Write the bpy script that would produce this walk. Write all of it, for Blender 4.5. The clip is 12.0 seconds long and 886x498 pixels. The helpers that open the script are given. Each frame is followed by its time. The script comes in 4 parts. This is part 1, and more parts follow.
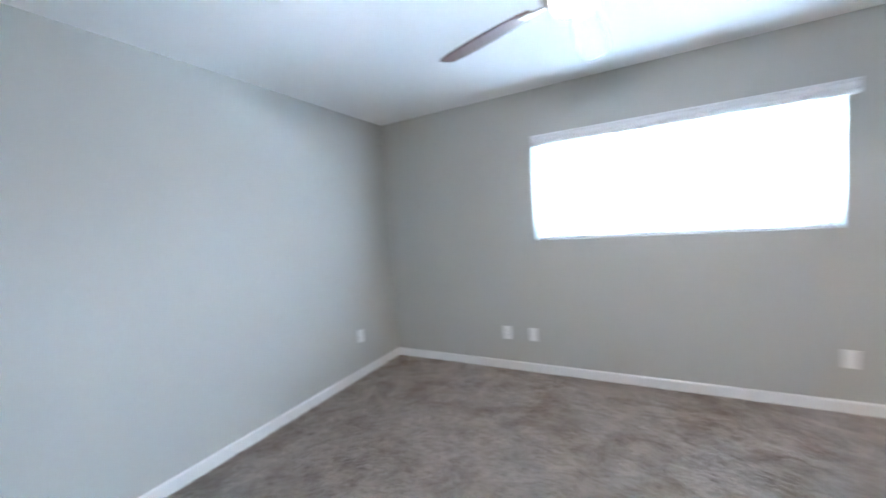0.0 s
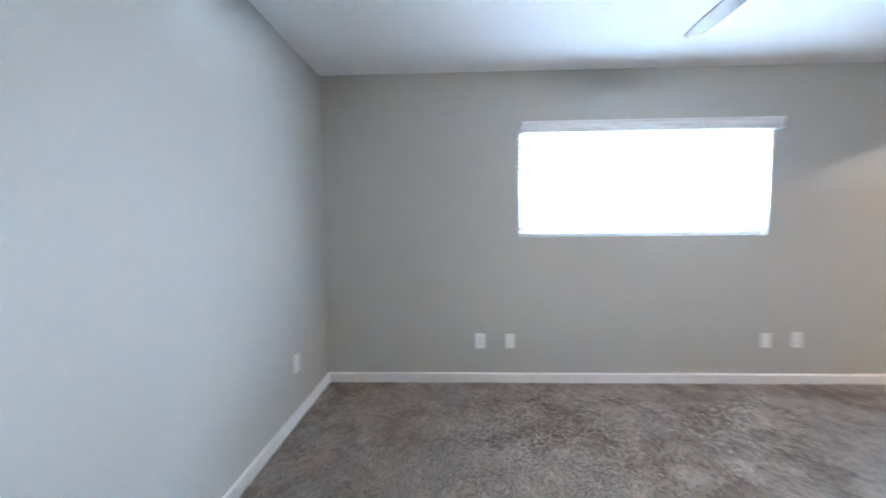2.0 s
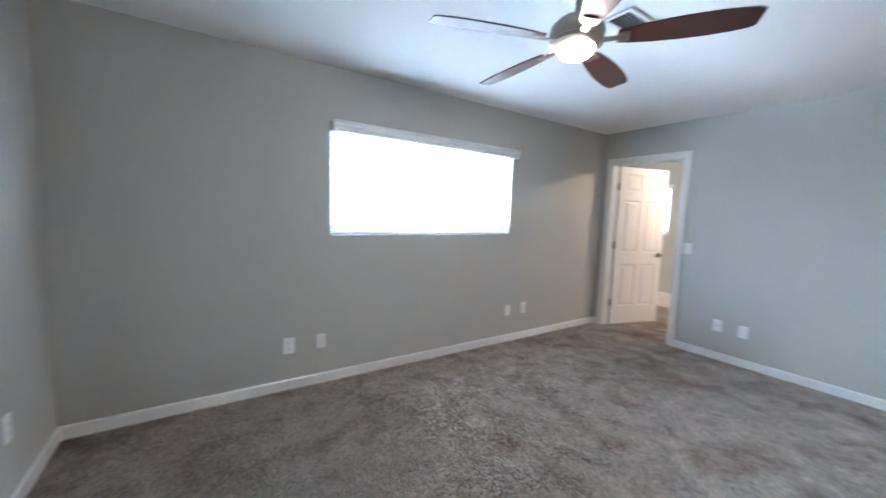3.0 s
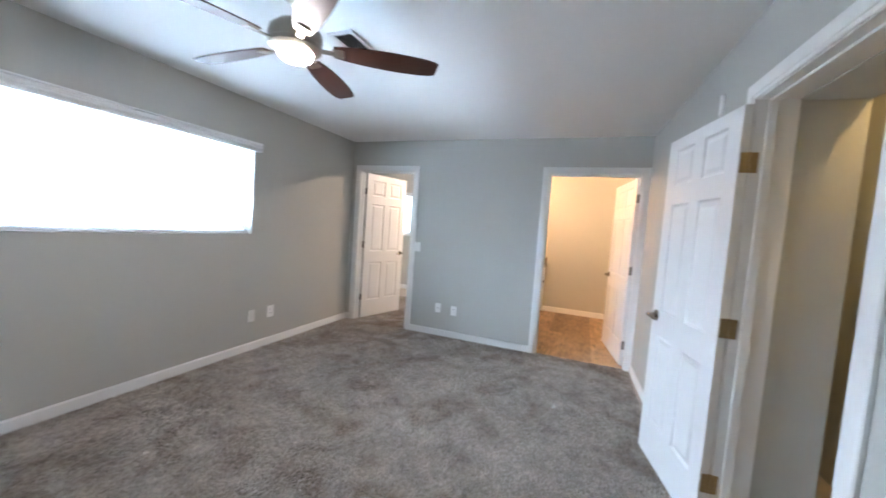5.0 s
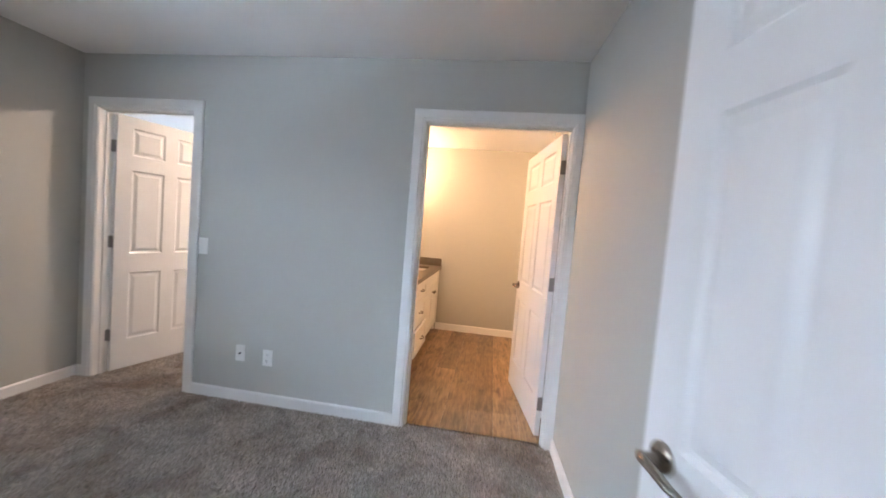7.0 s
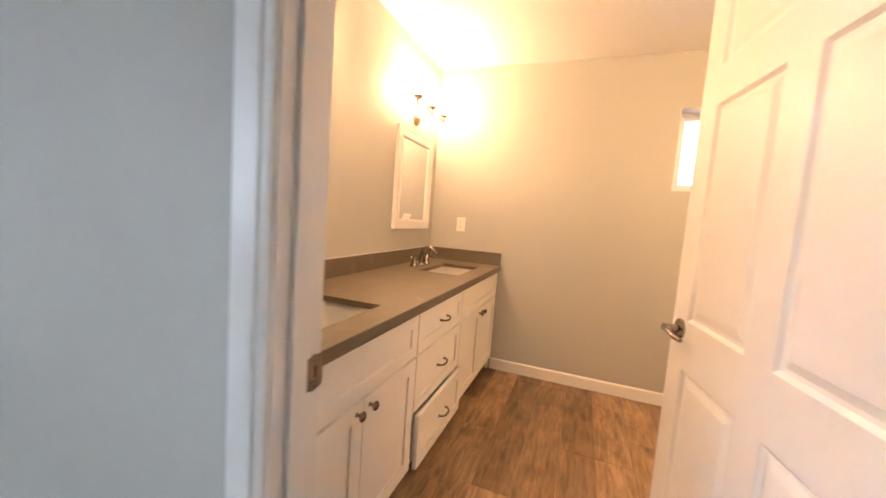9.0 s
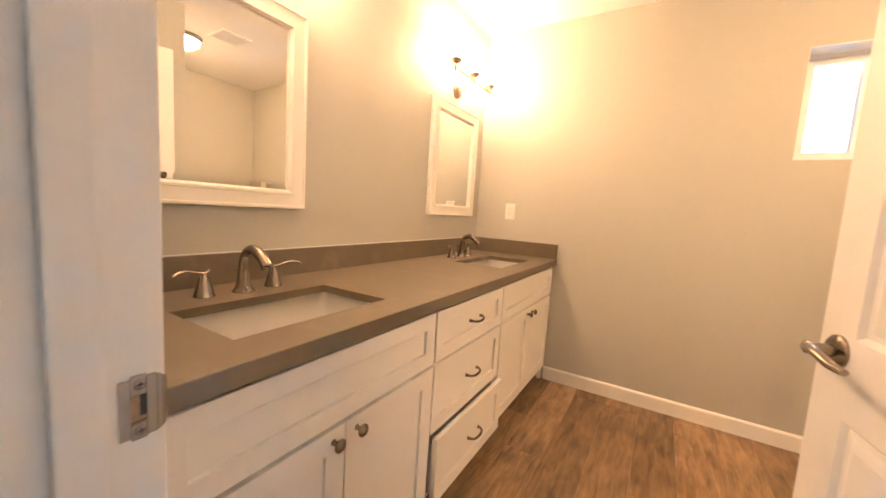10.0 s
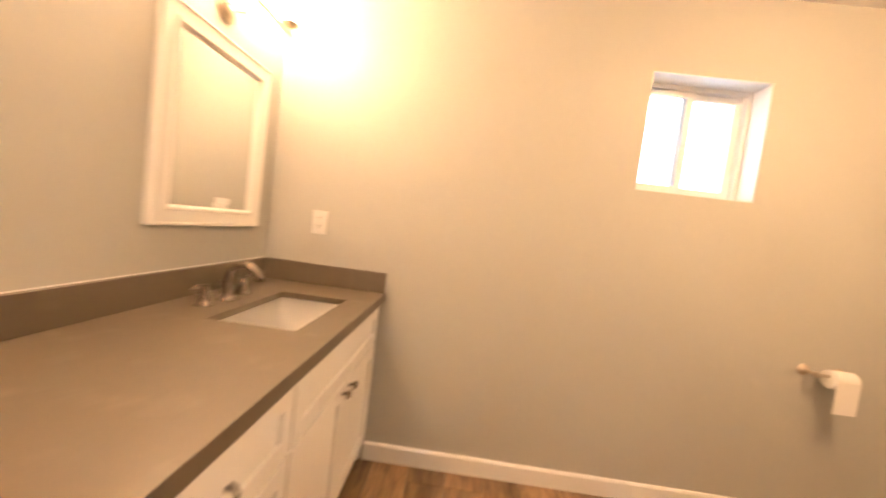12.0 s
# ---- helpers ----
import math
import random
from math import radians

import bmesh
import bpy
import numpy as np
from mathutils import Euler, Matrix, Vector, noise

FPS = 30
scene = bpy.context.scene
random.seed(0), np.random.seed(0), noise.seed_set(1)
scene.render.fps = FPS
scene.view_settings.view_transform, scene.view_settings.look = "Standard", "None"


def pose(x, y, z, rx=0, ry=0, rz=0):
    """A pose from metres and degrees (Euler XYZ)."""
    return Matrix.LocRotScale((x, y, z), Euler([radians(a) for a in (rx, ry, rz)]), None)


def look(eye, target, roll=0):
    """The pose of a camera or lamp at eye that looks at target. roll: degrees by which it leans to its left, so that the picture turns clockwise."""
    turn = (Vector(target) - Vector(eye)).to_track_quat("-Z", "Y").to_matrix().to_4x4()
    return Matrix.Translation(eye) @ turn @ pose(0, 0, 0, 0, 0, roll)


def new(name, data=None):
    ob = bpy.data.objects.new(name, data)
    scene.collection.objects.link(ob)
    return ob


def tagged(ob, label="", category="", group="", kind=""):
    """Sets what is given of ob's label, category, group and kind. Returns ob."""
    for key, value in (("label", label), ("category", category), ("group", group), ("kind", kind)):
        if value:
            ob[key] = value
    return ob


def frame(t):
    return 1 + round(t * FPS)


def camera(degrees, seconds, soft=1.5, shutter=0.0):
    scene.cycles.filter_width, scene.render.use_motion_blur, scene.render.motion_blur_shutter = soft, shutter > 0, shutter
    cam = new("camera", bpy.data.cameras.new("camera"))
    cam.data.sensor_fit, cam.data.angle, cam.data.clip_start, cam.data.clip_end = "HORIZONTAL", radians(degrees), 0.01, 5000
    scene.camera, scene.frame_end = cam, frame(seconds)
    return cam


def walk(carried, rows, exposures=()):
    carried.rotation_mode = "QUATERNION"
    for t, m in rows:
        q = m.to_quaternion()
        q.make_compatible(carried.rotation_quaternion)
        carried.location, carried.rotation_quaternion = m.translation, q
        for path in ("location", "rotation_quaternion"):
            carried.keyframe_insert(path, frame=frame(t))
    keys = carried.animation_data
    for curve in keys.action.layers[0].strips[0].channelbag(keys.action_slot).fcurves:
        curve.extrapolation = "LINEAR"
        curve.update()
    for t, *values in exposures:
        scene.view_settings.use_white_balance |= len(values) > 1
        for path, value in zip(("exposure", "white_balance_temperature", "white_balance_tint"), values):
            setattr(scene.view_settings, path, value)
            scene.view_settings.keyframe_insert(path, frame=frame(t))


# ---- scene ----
LENS = 101.6
WALL = (0.462, 0.464, 0.432)
PILE = (0.455, 0.403, 0.358)
WOOD_DARK, WOOD_LIGHT = (0.078, 0.045, 0.025), (0.41, 0.270, 0.152)
LAMP_WINDOW, LAMP_UPWARD, LAMP_BATHWIN, LAMP_HALL = 2700.0, 4300.0, 3.0, 30.0
GLOW_FAN, GLOW_SCONCE, GLOW_DOME, GLOW_CLOSET = 180.0, 76.0, 185.0, 95.0
GLOW_HALL = 215.0
SLAT_TILT = 4.0
EXPOSURES = [(0.0, 0.96, 6000, 16), (1.0, 0.62, 5950, 16), (1.5, 0.93, 6000, 16), (2.0, 0.90, 6050, 17), (2.5, 0.83, 6100, 17), (3.0, 0.50, 6120, 16), (3.5, 0.54, 6200, 15), (5.5, 0.45, 6380, 19), (6.0, 0.42, 6430, 20), (6.5, 0.38, 6360, 20), (8.5, 0.33, 6950, 22), (9.0, 0.33, 6950, 21), (9.5, 0.38, 6750, 19), (10.5, 0.46, 6670, 17), (12.0, 0.45, 6650, 18)]
PATH = [
    (0, (-0.325, 0.306, 1.374), (-1.278, 2.059, 1.233), -4.2),
    (0.5, (-0.509, 0.3, 1.361), (-1.95, 1.684, 1.27), -4.5),
    (1, (-0.903, 0.188, 1.36), (-2.345, 1.57, 1.258), -3.8),
    (1.5, (-1.197, 0.375, 1.363), (-2.108, 2.148, 1.203), -2.5),
    (2, (-1.59, 0.565, 1.284), (-1.66, 2.558, 1.141), -0.6),
    (2.5, (-1.819, 0.605, 1.282), (-1.187, 2.496, 1.126), 0.6),
    (3, (-1.893, 0.593, 1.368), (-0.8, 2.257, 1.172), 2.0),
    (3.5, (-2.001, 0.621, 1.373), (-0.505, 1.938, 1.2), 3.1),
    (3.7, (-1.988, 0.623, 1.364), (-0.408, 1.84, 1.215), 3.8),
    (5.3, (-1.675, 0.374, 1.379), (0.248, 0.912, 1.258), 4.6),
    (5.5, (-1.482, 0.403, 1.363), (0.475, 0.801, 1.254), 5.1),
    (6, (-0.963, 0.406, 1.347), (1.016, 0.676, 1.244), 5.2),
    (6.5, (-0.53, 0.333, 1.345), (1.453, 0.57, 1.243), 5.3),
    (6.7, (-0.309, 0.304, 1.356), (1.673, 0.55, 1.252), 5.1),
    (8.3, (1.367, 0.396, 1.259), (3.289, 0.926, 1.114), 4.7),
    (8.5, (1.536, 0.393, 1.269), (3.437, 0.99, 1.108), 4.8),
    (9, (1.95, 0.382, 1.22), (3.811, 1.091, 1.041), 4.2),
    (9.5, (2.156, 0.36, 1.185), (3.933, 1.254, 0.982), 4.3),
    (10, (2.311, 0.377, 1.14), (4.017, 1.399, 0.93), 3.6),
    (10.5, (2.344, 0.419, 1.143), (4.025, 1.48, 0.92), 4.0),
    (11, (2.394, 0.49, 1.123), (4.064, 1.573, 0.922), 4.1),
    (11.5, (2.673, 0.602, 1.187), (4.544, 1.281, 0.993), 5.1),
    (12, (3.069, 0.636, 1.219), (5.063, 0.724, 1.097), 7.2),
]
cam = camera(LENS, 12.0, soft=1.6, shutter=0.5)
walk(cam, [(t, look(eye, target, roll)) for t, eye, target, roll in PATH], EXPOSURES)

# ---- world and large lights ----
world = bpy.data.worlds.new("world")
scene.world = world
world.use_nodes = True
_wn = world.node_tree
_sky = _wn.nodes.new("ShaderNodeTexSky")
_sky.sky_type, _sky.sun_disc = "NISHITA", False
_sky.sun_elevation, _sky.sun_rotation = radians(48), radians(150)
_wn.links.new(_sky.outputs[0], _wn.nodes["Background"].inputs[0])
_wn.nodes["Background"].inputs[1].default_value = 0.12

# the main dimensions of the place
XW, XE, YN, H, T = -2.632, 2.36, 3.40, 2.424, 0.106
BXE, BYN, BYS = 4.83, 1.60, -1.62           # bathroom: east, north and south faces
SLANT = math.atan(0.04)                      # the south wall is a little out of square
MS = Matrix.Translation((XE, -0.172, 0)) @ Matrix.Rotation(SLANT, 4, "Z")


def area_lamp(name, m, sx, sy, watts, colour):
    d = bpy.data.lights.new(name, "AREA")
    d.shape, d.size, d.size_y, d.energy, d.color = "RECTANGLE", sx, sy, watts, colour
    ob = new(name, d)
    ob.matrix_world = m
    return ob


DAY = (0.56, 0.80, 1.0)
area_lamp("window_daylight", look((-0.15, YN + 1.90, 2.80), (-0.15, YN + 0.05, 1.60)), 5.2, 1.5, LAMP_WINDOW, DAY)
# fill lamp added low outside, aimed up to brighten the ceiling by the window
area_lamp("upward_fill_daylight", look((-0.15, YN + 1.20, 0.38), (-0.15, YN + 0.05, 1.55)), 4.2, 0.8, LAMP_UPWARD, DAY)
area_lamp("bath_window_daylight", look((BXE + 0.30, -0.42, 1.79), (3.0, -0.42, 1.5)), 0.56, 0.56, LAMP_BATHWIN, DAY)
area_lamp("hall_window_daylight", look((5.35, 4.28, 1.55), (3.0, 4.28, 1.2)), 1.0, 0.9, LAMP_HALL, DAY)


# ---- mesh helpers ----
def box(bm, x0, x1, y0, y1, z0, z1, bevel=0.0):
    made = bmesh.ops.create_cube(bm, size=1.0)["verts"]
    for v in made:
        v.co = Vector((x0 + (v.co.x + 0.5) * (x1 - x0), y0 + (v.co.y + 0.5) * (y1 - y0), z0 + (v.co.z + 0.5) * (z1 - z0)))
    if bevel:
        edges = list({e for v in made for e in v.link_edges})
        bmesh.ops.bevel(bm, geom=edges, offset=bevel, segments=2, affect="EDGES", profile=0.6)
    return bm


def boxes(*rows, bevel=0.0):
    bm = bmesh.new()
    for r in rows:
        box(bm, *r, bevel=bevel)
    return bm


def lathe(profile, steps=24, bm=None, axis="z", at=(0, 0, 0)):
    """A turned solid from (radius, height) pairs."""
    bm = bm or bmesh.new()
    rings = []
    for r, z in profile:
        ring = []
        for i in range(steps):
            a = 2 * math.pi * i / steps
            p = (r * math.cos(a), r * math.sin(a), z)
            if axis == "y":
                p = (p[0], -p[2], p[1])
            elif axis == "x":
                p = (p[2], p[1], p[0])
            ring.append(bm.verts.new(Vector(at) + Vector(p)))
        rings.append(ring)
    for a, b in zip(rings, rings[1:]):
        for i in range(steps):
            j = (i + 1) % steps
            bm.faces.new((a[i], a[j], b[j], b[i]))
    bm.faces.new(list(reversed(rings[0])))
    bm.faces.new(rings[-1])
    bmesh.ops.recalc_face_normals(bm, faces=bm.faces)
    return bm


def tube(points, radii, steps=12, bm=None, flat=1.0):
    """A tube along points with a radius at each; flat squashes it across its path."""
    bm = bm or bmesh.new()
    rings = []
    pts = [Vector(p) for p in points]
    for i, p in enumerate(pts):
        d = (pts[min(i + 1, len(pts) - 1)] - pts[max(i - 1, 0)]).normalized()
        side = d.cross(Vector((0, 0, 1)))
        side = side.normalized() if side.length > 1e-4 else Vector((1, 0, 0))
        up = side.cross(d).normalized()
        r = radii[i] if isinstance(radii, (list, tuple)) else radii
        rings.append([bm.verts.new(p + side * (r * math.cos(2 * math.pi * k / steps)) + up * (r * flat * math.sin(2 * math.pi * k / steps))) for k in range(steps)])
    for a, b in zip(rings, rings[1:]):
        for i in range(steps):
            j = (i + 1) % steps
            bm.faces.new((a[i], a[j], b[j], b[i]))
    bm.faces.new(list(reversed(rings[0])))
    bm.faces.new(rings[-1])
    bmesh.ops.recalc_face_normals(bm, faces=bm.faces)
    return bm


def mesh(name, bm, material, smooth=None):
    me = bpy.data.meshes.new(name)
    bm.normal_update()
    bm.to_mesh(me)
    bm.free()
    me.materials.append(material)
    if smooth:
        me.polygons.foreach_set("use_smooth", [True] * len(me.polygons))
        me.set_sharp_from_angle(angle=radians(smooth))
    return me


def part(name, bm, material, parent, label="", smooth=None, m=None):
    ob = new(name, bm if isinstance(bm, bpy.types.Mesh) else mesh(name, bm, material, smooth))
    ob.parent = parent
    if m is not None:
        ob.matrix_basis = m
    if label:
        tagged(ob, label)
    return ob


def thing(name, label, category, m=None, kind="", group="", bm=None, material=None, smooth=None):
    ob = new(name, mesh(name, bm, material, smooth) if bm else None)
    if m is not None:
        ob.matrix_basis = m
    return tagged(ob, label, category, group, kind)


# ---- materials ----
def shade(name, base, rough=0.5, metal=0.0, var=0.06, big=1.5, fine=60.0, bump=0.0, bump_scale=200.0, dirt=None, dirt_amount=0.0, rough_var=0.05, coords="Object", stretch=(1, 1, 1), spec=0.5, per_object=0.0, distance=0.002):
    m = bpy.data.materials.new(name)
    m.use_nodes = True
    nt = m.node_tree
    N, L = nt.nodes, nt.links
    p = N["Principled BSDF"]
    p.inputs["Metallic"].default_value = metal
    p.inputs["Specular IOR Level"].default_value = spec
    tc = N.new("ShaderNodeTexCoord")
    mp = N.new("ShaderNodeMapping")
    mp.inputs["Scale"].default_value = stretch
    L.new(tc.outputs[coords], mp.inputs[0])

    def noise_at(scale, detail=4.0):
        n = N.new("ShaderNodeTexNoise")
        n.inputs["Scale"].default_value, n.inputs["Detail"].default_value = scale, detail
        L.new(mp.outputs[0], n.inputs[0])
        return n.outputs[0]

    def math_node(op, a, b):
        n = N.new("ShaderNodeMath")
        n.operation = op
        for i, v in enumerate((a, b)):
            if isinstance(v, (int, float)):
                n.inputs[i].default_value = v
            else:
                L.new(v, n.inputs[i])
        return n.outputs[0]

    a, b = noise_at(big), noise_at(fine)
    mixed = math_node("ADD", math_node("MULTIPLY", a, 0.6), math_node("MULTIPLY", b, 0.4))
    value = math_node("ADD", math_node("MULTIPLY", math_node("SUBTRACT", mixed, 0.5), 4 * var), 1.0)
    if per_object:
        oi = N.new("ShaderNodeObjectInfo")
        value = math_node("MULTIPLY", value, math_node("ADD", math_node("MULTIPLY", oi.outputs["Random"], 2 * per_object), 1 - per_object))
    mul = N.new("ShaderNodeVectorMath")
    mul.operation = "SCALE"
    mul.inputs[0].default_value = base
    L.new(value, mul.inputs["Scale"])
    colour = mul.outputs[0]
    if dirt:
        mx = N.new("ShaderNodeMix")
        mx.data_type = "RGBA"
        ramp = N.new("ShaderNodeMapRange")
        ramp.inputs[1].default_value, ramp.inputs[2].default_value = 0.56, 0.75
        ramp.inputs[4].default_value = dirt_amount
        L.new(noise_at(big * 2.3, 6.0), ramp.inputs[0])
        L.new(ramp.outputs[0], mx.inputs["Factor"])
        L.new(colour, mx.inputs["A"])
        mx.inputs["B"].default_value = (*dirt, 1)
        colour = mx.outputs["Result"]
    L.new(colour, p.inputs["Base Color"])
    L.new(math_node("ADD", math_node("MULTIPLY", math_node("SUBTRACT", a, 0.5), 2 * rough_var), rough), p.inputs["Roughness"])
    if bump:
        bn = N.new("ShaderNodeBump")
        bn.inputs["Strength"].default_value, bn.inputs["Distance"].default_value = bump, distance
        L.new(noise_at(bump_scale, 3.0), bn.inputs["Height"])
        L.new(bn.outputs[0], p.inputs["Normal"])
    return m


def glow(name, colour, strength):
    m = bpy.data.materials.new(name)
    m.use_nodes = True
    p = m.node_tree.nodes["Principled BSDF"]
    p.inputs["Base Color"].default_value = (0.9, 0.9, 0.88, 1)
    p.inputs["Roughness"].default_value = 0.35
    p.inputs["Emission Color"].default_value = (*colour, 1)
    p.inputs["Emission Strength"].default_value = strength
    return m


PAINT = shade("wall_paint", WALL, 0.62, var=0.02, big=0.9, fine=25, bump=0.35, bump_scale=85, distance=0.0025, dirt=(0.36, 0.35, 0.33), dirt_amount=0.05)
CEIL = shade("ceiling_paint", (0.87, 0.87, 0.86), 0.85, var=0.015, big=0.8, fine=30, bump=0.35, bump_scale=70, distance=0.003)
TRIM = shade("white_trim_paint", (0.80, 0.80, 0.79), 0.34, var=0.02, big=3, fine=40, bump=0.05, bump_scale=60, dirt=(0.62, 0.60, 0.56), dirt_amount=0.12)
DOOR = shade("white_door_paint", (0.80, 0.80, 0.80), 0.38, var=0.02, big=2, fine=50, bump=0.06, bump_scale=90, stretch=(1, 1, 0.25))
PLASTIC = shade("white_plastic", (0.82, 0.82, 0.80), 0.32, var=0.01)
RUST = shade("bare_wood_in_latch_hole", (0.34, 0.21, 0.12), 0.8, var=0.3, big=60, fine=300)
SLOT = shade("dark_slot", (0.03, 0.03, 0.03), 0.6)
NICKEL = shade("brushed_nickel", (0.27, 0.235, 0.20), 0.24, metal=1.0, var=0.02, big=8, fine=30)
# lit copy of the nickel: glare of the lamps is put into its colour
GLARE_NICKEL = shade("glare_lightened_nickel", (0.56, 0.48, 0.39), 0.30, metal=1.0, var=0.03, big=8, fine=30)
HINGE = shade("aged_brass_hinge", (0.36, 0.26, 0.145), 0.34, metal=1.0, var=0.15, big=30, fine=200)
HINGE_DARK = shade("dull_steel_hinge", (0.28, 0.27, 0.26), 0.42, metal=1.0, var=0.12, big=30, fine=200)
BLADE = shade("dark_walnut_blade", (0.055, 0.020, 0.013), 0.44, spec=0.35, var=0.22, big=4, fine=40, stretch=(1, 9, 1), rough_var=0.08)
BRONZE = shade("fan_brushed_bronze", (0.27, 0.235, 0.195), 0.32, metal=1.0, var=0.06, big=12, fine=120)
CABINET = shade("white_cabinet_paint", (0.84, 0.83, 0.80), 0.36, var=0.015, big=2.5, fine=40, bump=0.03, bump_scale=80)
QUARTZ = shade("taupe_quartz", (0.122, 0.097, 0.068), 0.36, spec=0.85, var=0.09, big=4, fine=30, rough_var=0.05, dirt=(0.27, 0.235, 0.19), dirt_amount=0.30)
CERAMIC = shade("white_ceramic", (0.88, 0.87, 0.85), 0.16, var=0.01)
VINYL = shade("white_vinyl", (0.80, 0.81, 0.82), 0.35, var=0.01)
SLAT = shade("white_slat", (0.80, 0.81, 0.82), 0.40, var=0.01)
PAPER = shade("toilet_paper", (0.82, 0.80, 0.77), 0.9, var=0.02, fine=150, bump=0.2, bump_scale=300)
# board grey; on the toe kicks it carries the shade under the cabinets
KICK = shade("shade_darkened_board", (0.30, 0.28, 0.25), 0.6)
CARPET = shade("taupe_carpet", PILE, 0.95, var=0.10, big=4.5, fine=60, bump=0.5, bump_scale=350, distance=0.004, spec=0.1)
MIRROR = bpy.data.materials.new("mirror_silver")
MIRROR.use_nodes = True
_p = MIRROR.node_tree.nodes["Principled BSDF"]
_p.inputs["Base Color"].default_value, _p.inputs["Metallic"].default_value, _p.inputs["Roughness"].default_value = (0.90, 0.91, 0.90, 1), 1.0, 0.015
GLASS = bpy.data.materials.new("window_glass")
GLASS.use_nodes = True
_p = GLASS.node_tree.nodes["Principled BSDF"]
_p.inputs["Transmission Weight"].default_value, _p.inputs["Roughness"].default_value, _p.inputs["IOR"].default_value = 1.0, 0.0, 1.45
FAN_GLASS = glow("lit_fan_glass", (1.0, 0.95, 0.88), GLOW_FAN)
SHADE_GLASS = glow("lit_frosted_shade", (1.0, 0.62, 0.33), GLOW_SCONCE)
DOME_GLASS = glow("lit_dome_glass", (1.0, 0.60, 0.29), GLOW_DOME)
BACK = glow("sky_backdrop", (0.90, 0.96, 1.0), 4.0)


def pile_material():
    """Carpet tufts: colour by tuft, with worn lighter and darker tracks."""
    m = shade("carpet_pile", PILE, 0.95, var=0.32, big=7, fine=26, spec=0.05)
    nt = m.node_tree
    p = nt.nodes["Principled BSDF"]
    g = nt.nodes.new("ShaderNodeNewGeometry")
    r = nt.nodes.new("ShaderNodeMapRange")
    r.inputs[3].default_value, r.inputs[4].default_value = 0.55, 1.45
    nt.links.new(g.outputs["Random Per Island"], r.inputs[0])
    s = nt.nodes.new("ShaderNodeVectorMath")
    s.operation = "SCALE"
    old = p.inputs["Base Color"].links[0].from_socket
    # flattened, browner patches left by feet and furniture
    tc = nt.nodes.new("ShaderNodeTexCoord")
    no = nt.nodes.new("ShaderNodeTexNoise")
    no.inputs["Scale"].default_value, no.inputs["Detail"].default_value, no.inputs["Distortion"].default_value = 2.4, 5.0, 1.3
    nt.links.new(tc.outputs["Object"], no.inputs[0])
    pr = nt.nodes.new("ShaderNodeMapRange")
    pr.inputs[1].default_value, pr.inputs[2].default_value, pr.inputs[4].default_value = 0.47, 0.66, 0.75
    nt.links.new(no.outputs[0], pr.inputs[0])
    mx = nt.nodes.new("ShaderNodeMix")
    mx.data_type, mx.blend_type = "RGBA", "MULTIPLY"
    mx.inputs[7].default_value = (0.60, 0.53, 0.47, 1)
    nt.links.new(pr.outputs[0], mx.inputs[0])
    nt.links.new(old, mx.inputs[6])
    nt.links.new(mx.outputs[2], s.inputs[0])
    nt.links.new(r.outputs[0], s.inputs["Scale"])
    nt.links.new(s.outputs[0], p.inputs["Base Color"])
    return m


def plank_material():
    """Rustic wood-look vinyl: grain along x, tone by plank, dark worn blotches."""
    m = bpy.data.materials.new("rustic_vinyl_plank")
    m.use_nodes = True
    nt = m.node_tree
    N, L = nt.nodes, nt.links
    p = N["Principled BSDF"]
    p.inputs["Roughness"].default_value = 0.42
    oi = N.new("ShaderNodeObjectInfo")
    tc = N.new("ShaderNodeTexCoord")
    off = N.new("ShaderNodeVectorMath")
    off.operation = "SCALE"
    off.inputs[0].default_value = (37.0, 11.0, 5.0)
    L.new(oi.outputs["Random"], off.inputs["Scale"])
    add = N.new("ShaderNodeVectorMath")
    L.new(tc.outputs["Object"], add.inputs[0])
    L.new(off.outputs[0], add.inputs[1])

    def grain(stretch, scale, detail):
        mp = N.new("ShaderNodeMapping")
        mp.inputs["Scale"].default_value = stretch
        L.new(add.outputs[0], mp.inputs[0])
        n = N.new("ShaderNodeTexNoise")
        n.inputs["Scale"].default_value, n.inputs["Detail"].default_value, n.inputs["Distortion"].default_value = scale, detail, 0.6
        L.new(mp.outputs[0], n.inputs[0])
        return n.outputs[0]

    ramp = N.new("ShaderNodeValToRGB")
    e = ramp.color_ramp.elements
    e[0].position, e[0].color = 0.31, (*WOOD_DARK, 1)
    e[1].position, e[1].color = 0.72, (*WOOD_LIGHT, 1)
    mixv = N.new("ShaderNodeMath")
    mixv.operation = "MULTIPLY_ADD"
    mixv.inputs[1].default_value = 0.55
    L.new(grain((1, 7, 1), 6.0, 12), mixv.inputs[0])
    half = N.new("ShaderNodeMath")
    half.operation = "MULTIPLY"
    half.inputs[1].default_value = 0.45
    L.new(grain((1, 1.9, 1), 5.5, 8), half.inputs[0])
    L.new(half.outputs[0], mixv.inputs[2])
    L.new(mixv.outputs[0], ramp.inputs[0])
    tone = N.new("ShaderNodeMapRange")
    tone.inputs[3].default_value, tone.inputs[4].default_value = 0.66, 1.26
    L.new(oi.outputs["Random"], tone.inputs[0])
    sc = N.new("ShaderNodeVectorMath")
    sc.operation = "SCALE"
    L.new(ramp.outputs[0], sc.inputs[0])
    L.new(tone.outputs[0], sc.inputs["Scale"])
    L.new(sc.outputs[0], p.inputs["Base Color"])
    bn = N.new("ShaderNodeBump")
    bn.inputs["Strength"].default_value, bn.inputs["Distance"].default_value = 0.25, 0.001
    L.new(grain((1, 14, 1), 9, 6), bn.inputs["Height"])
    L.new(bn.outputs[0], p.inputs["Normal"])
    return m


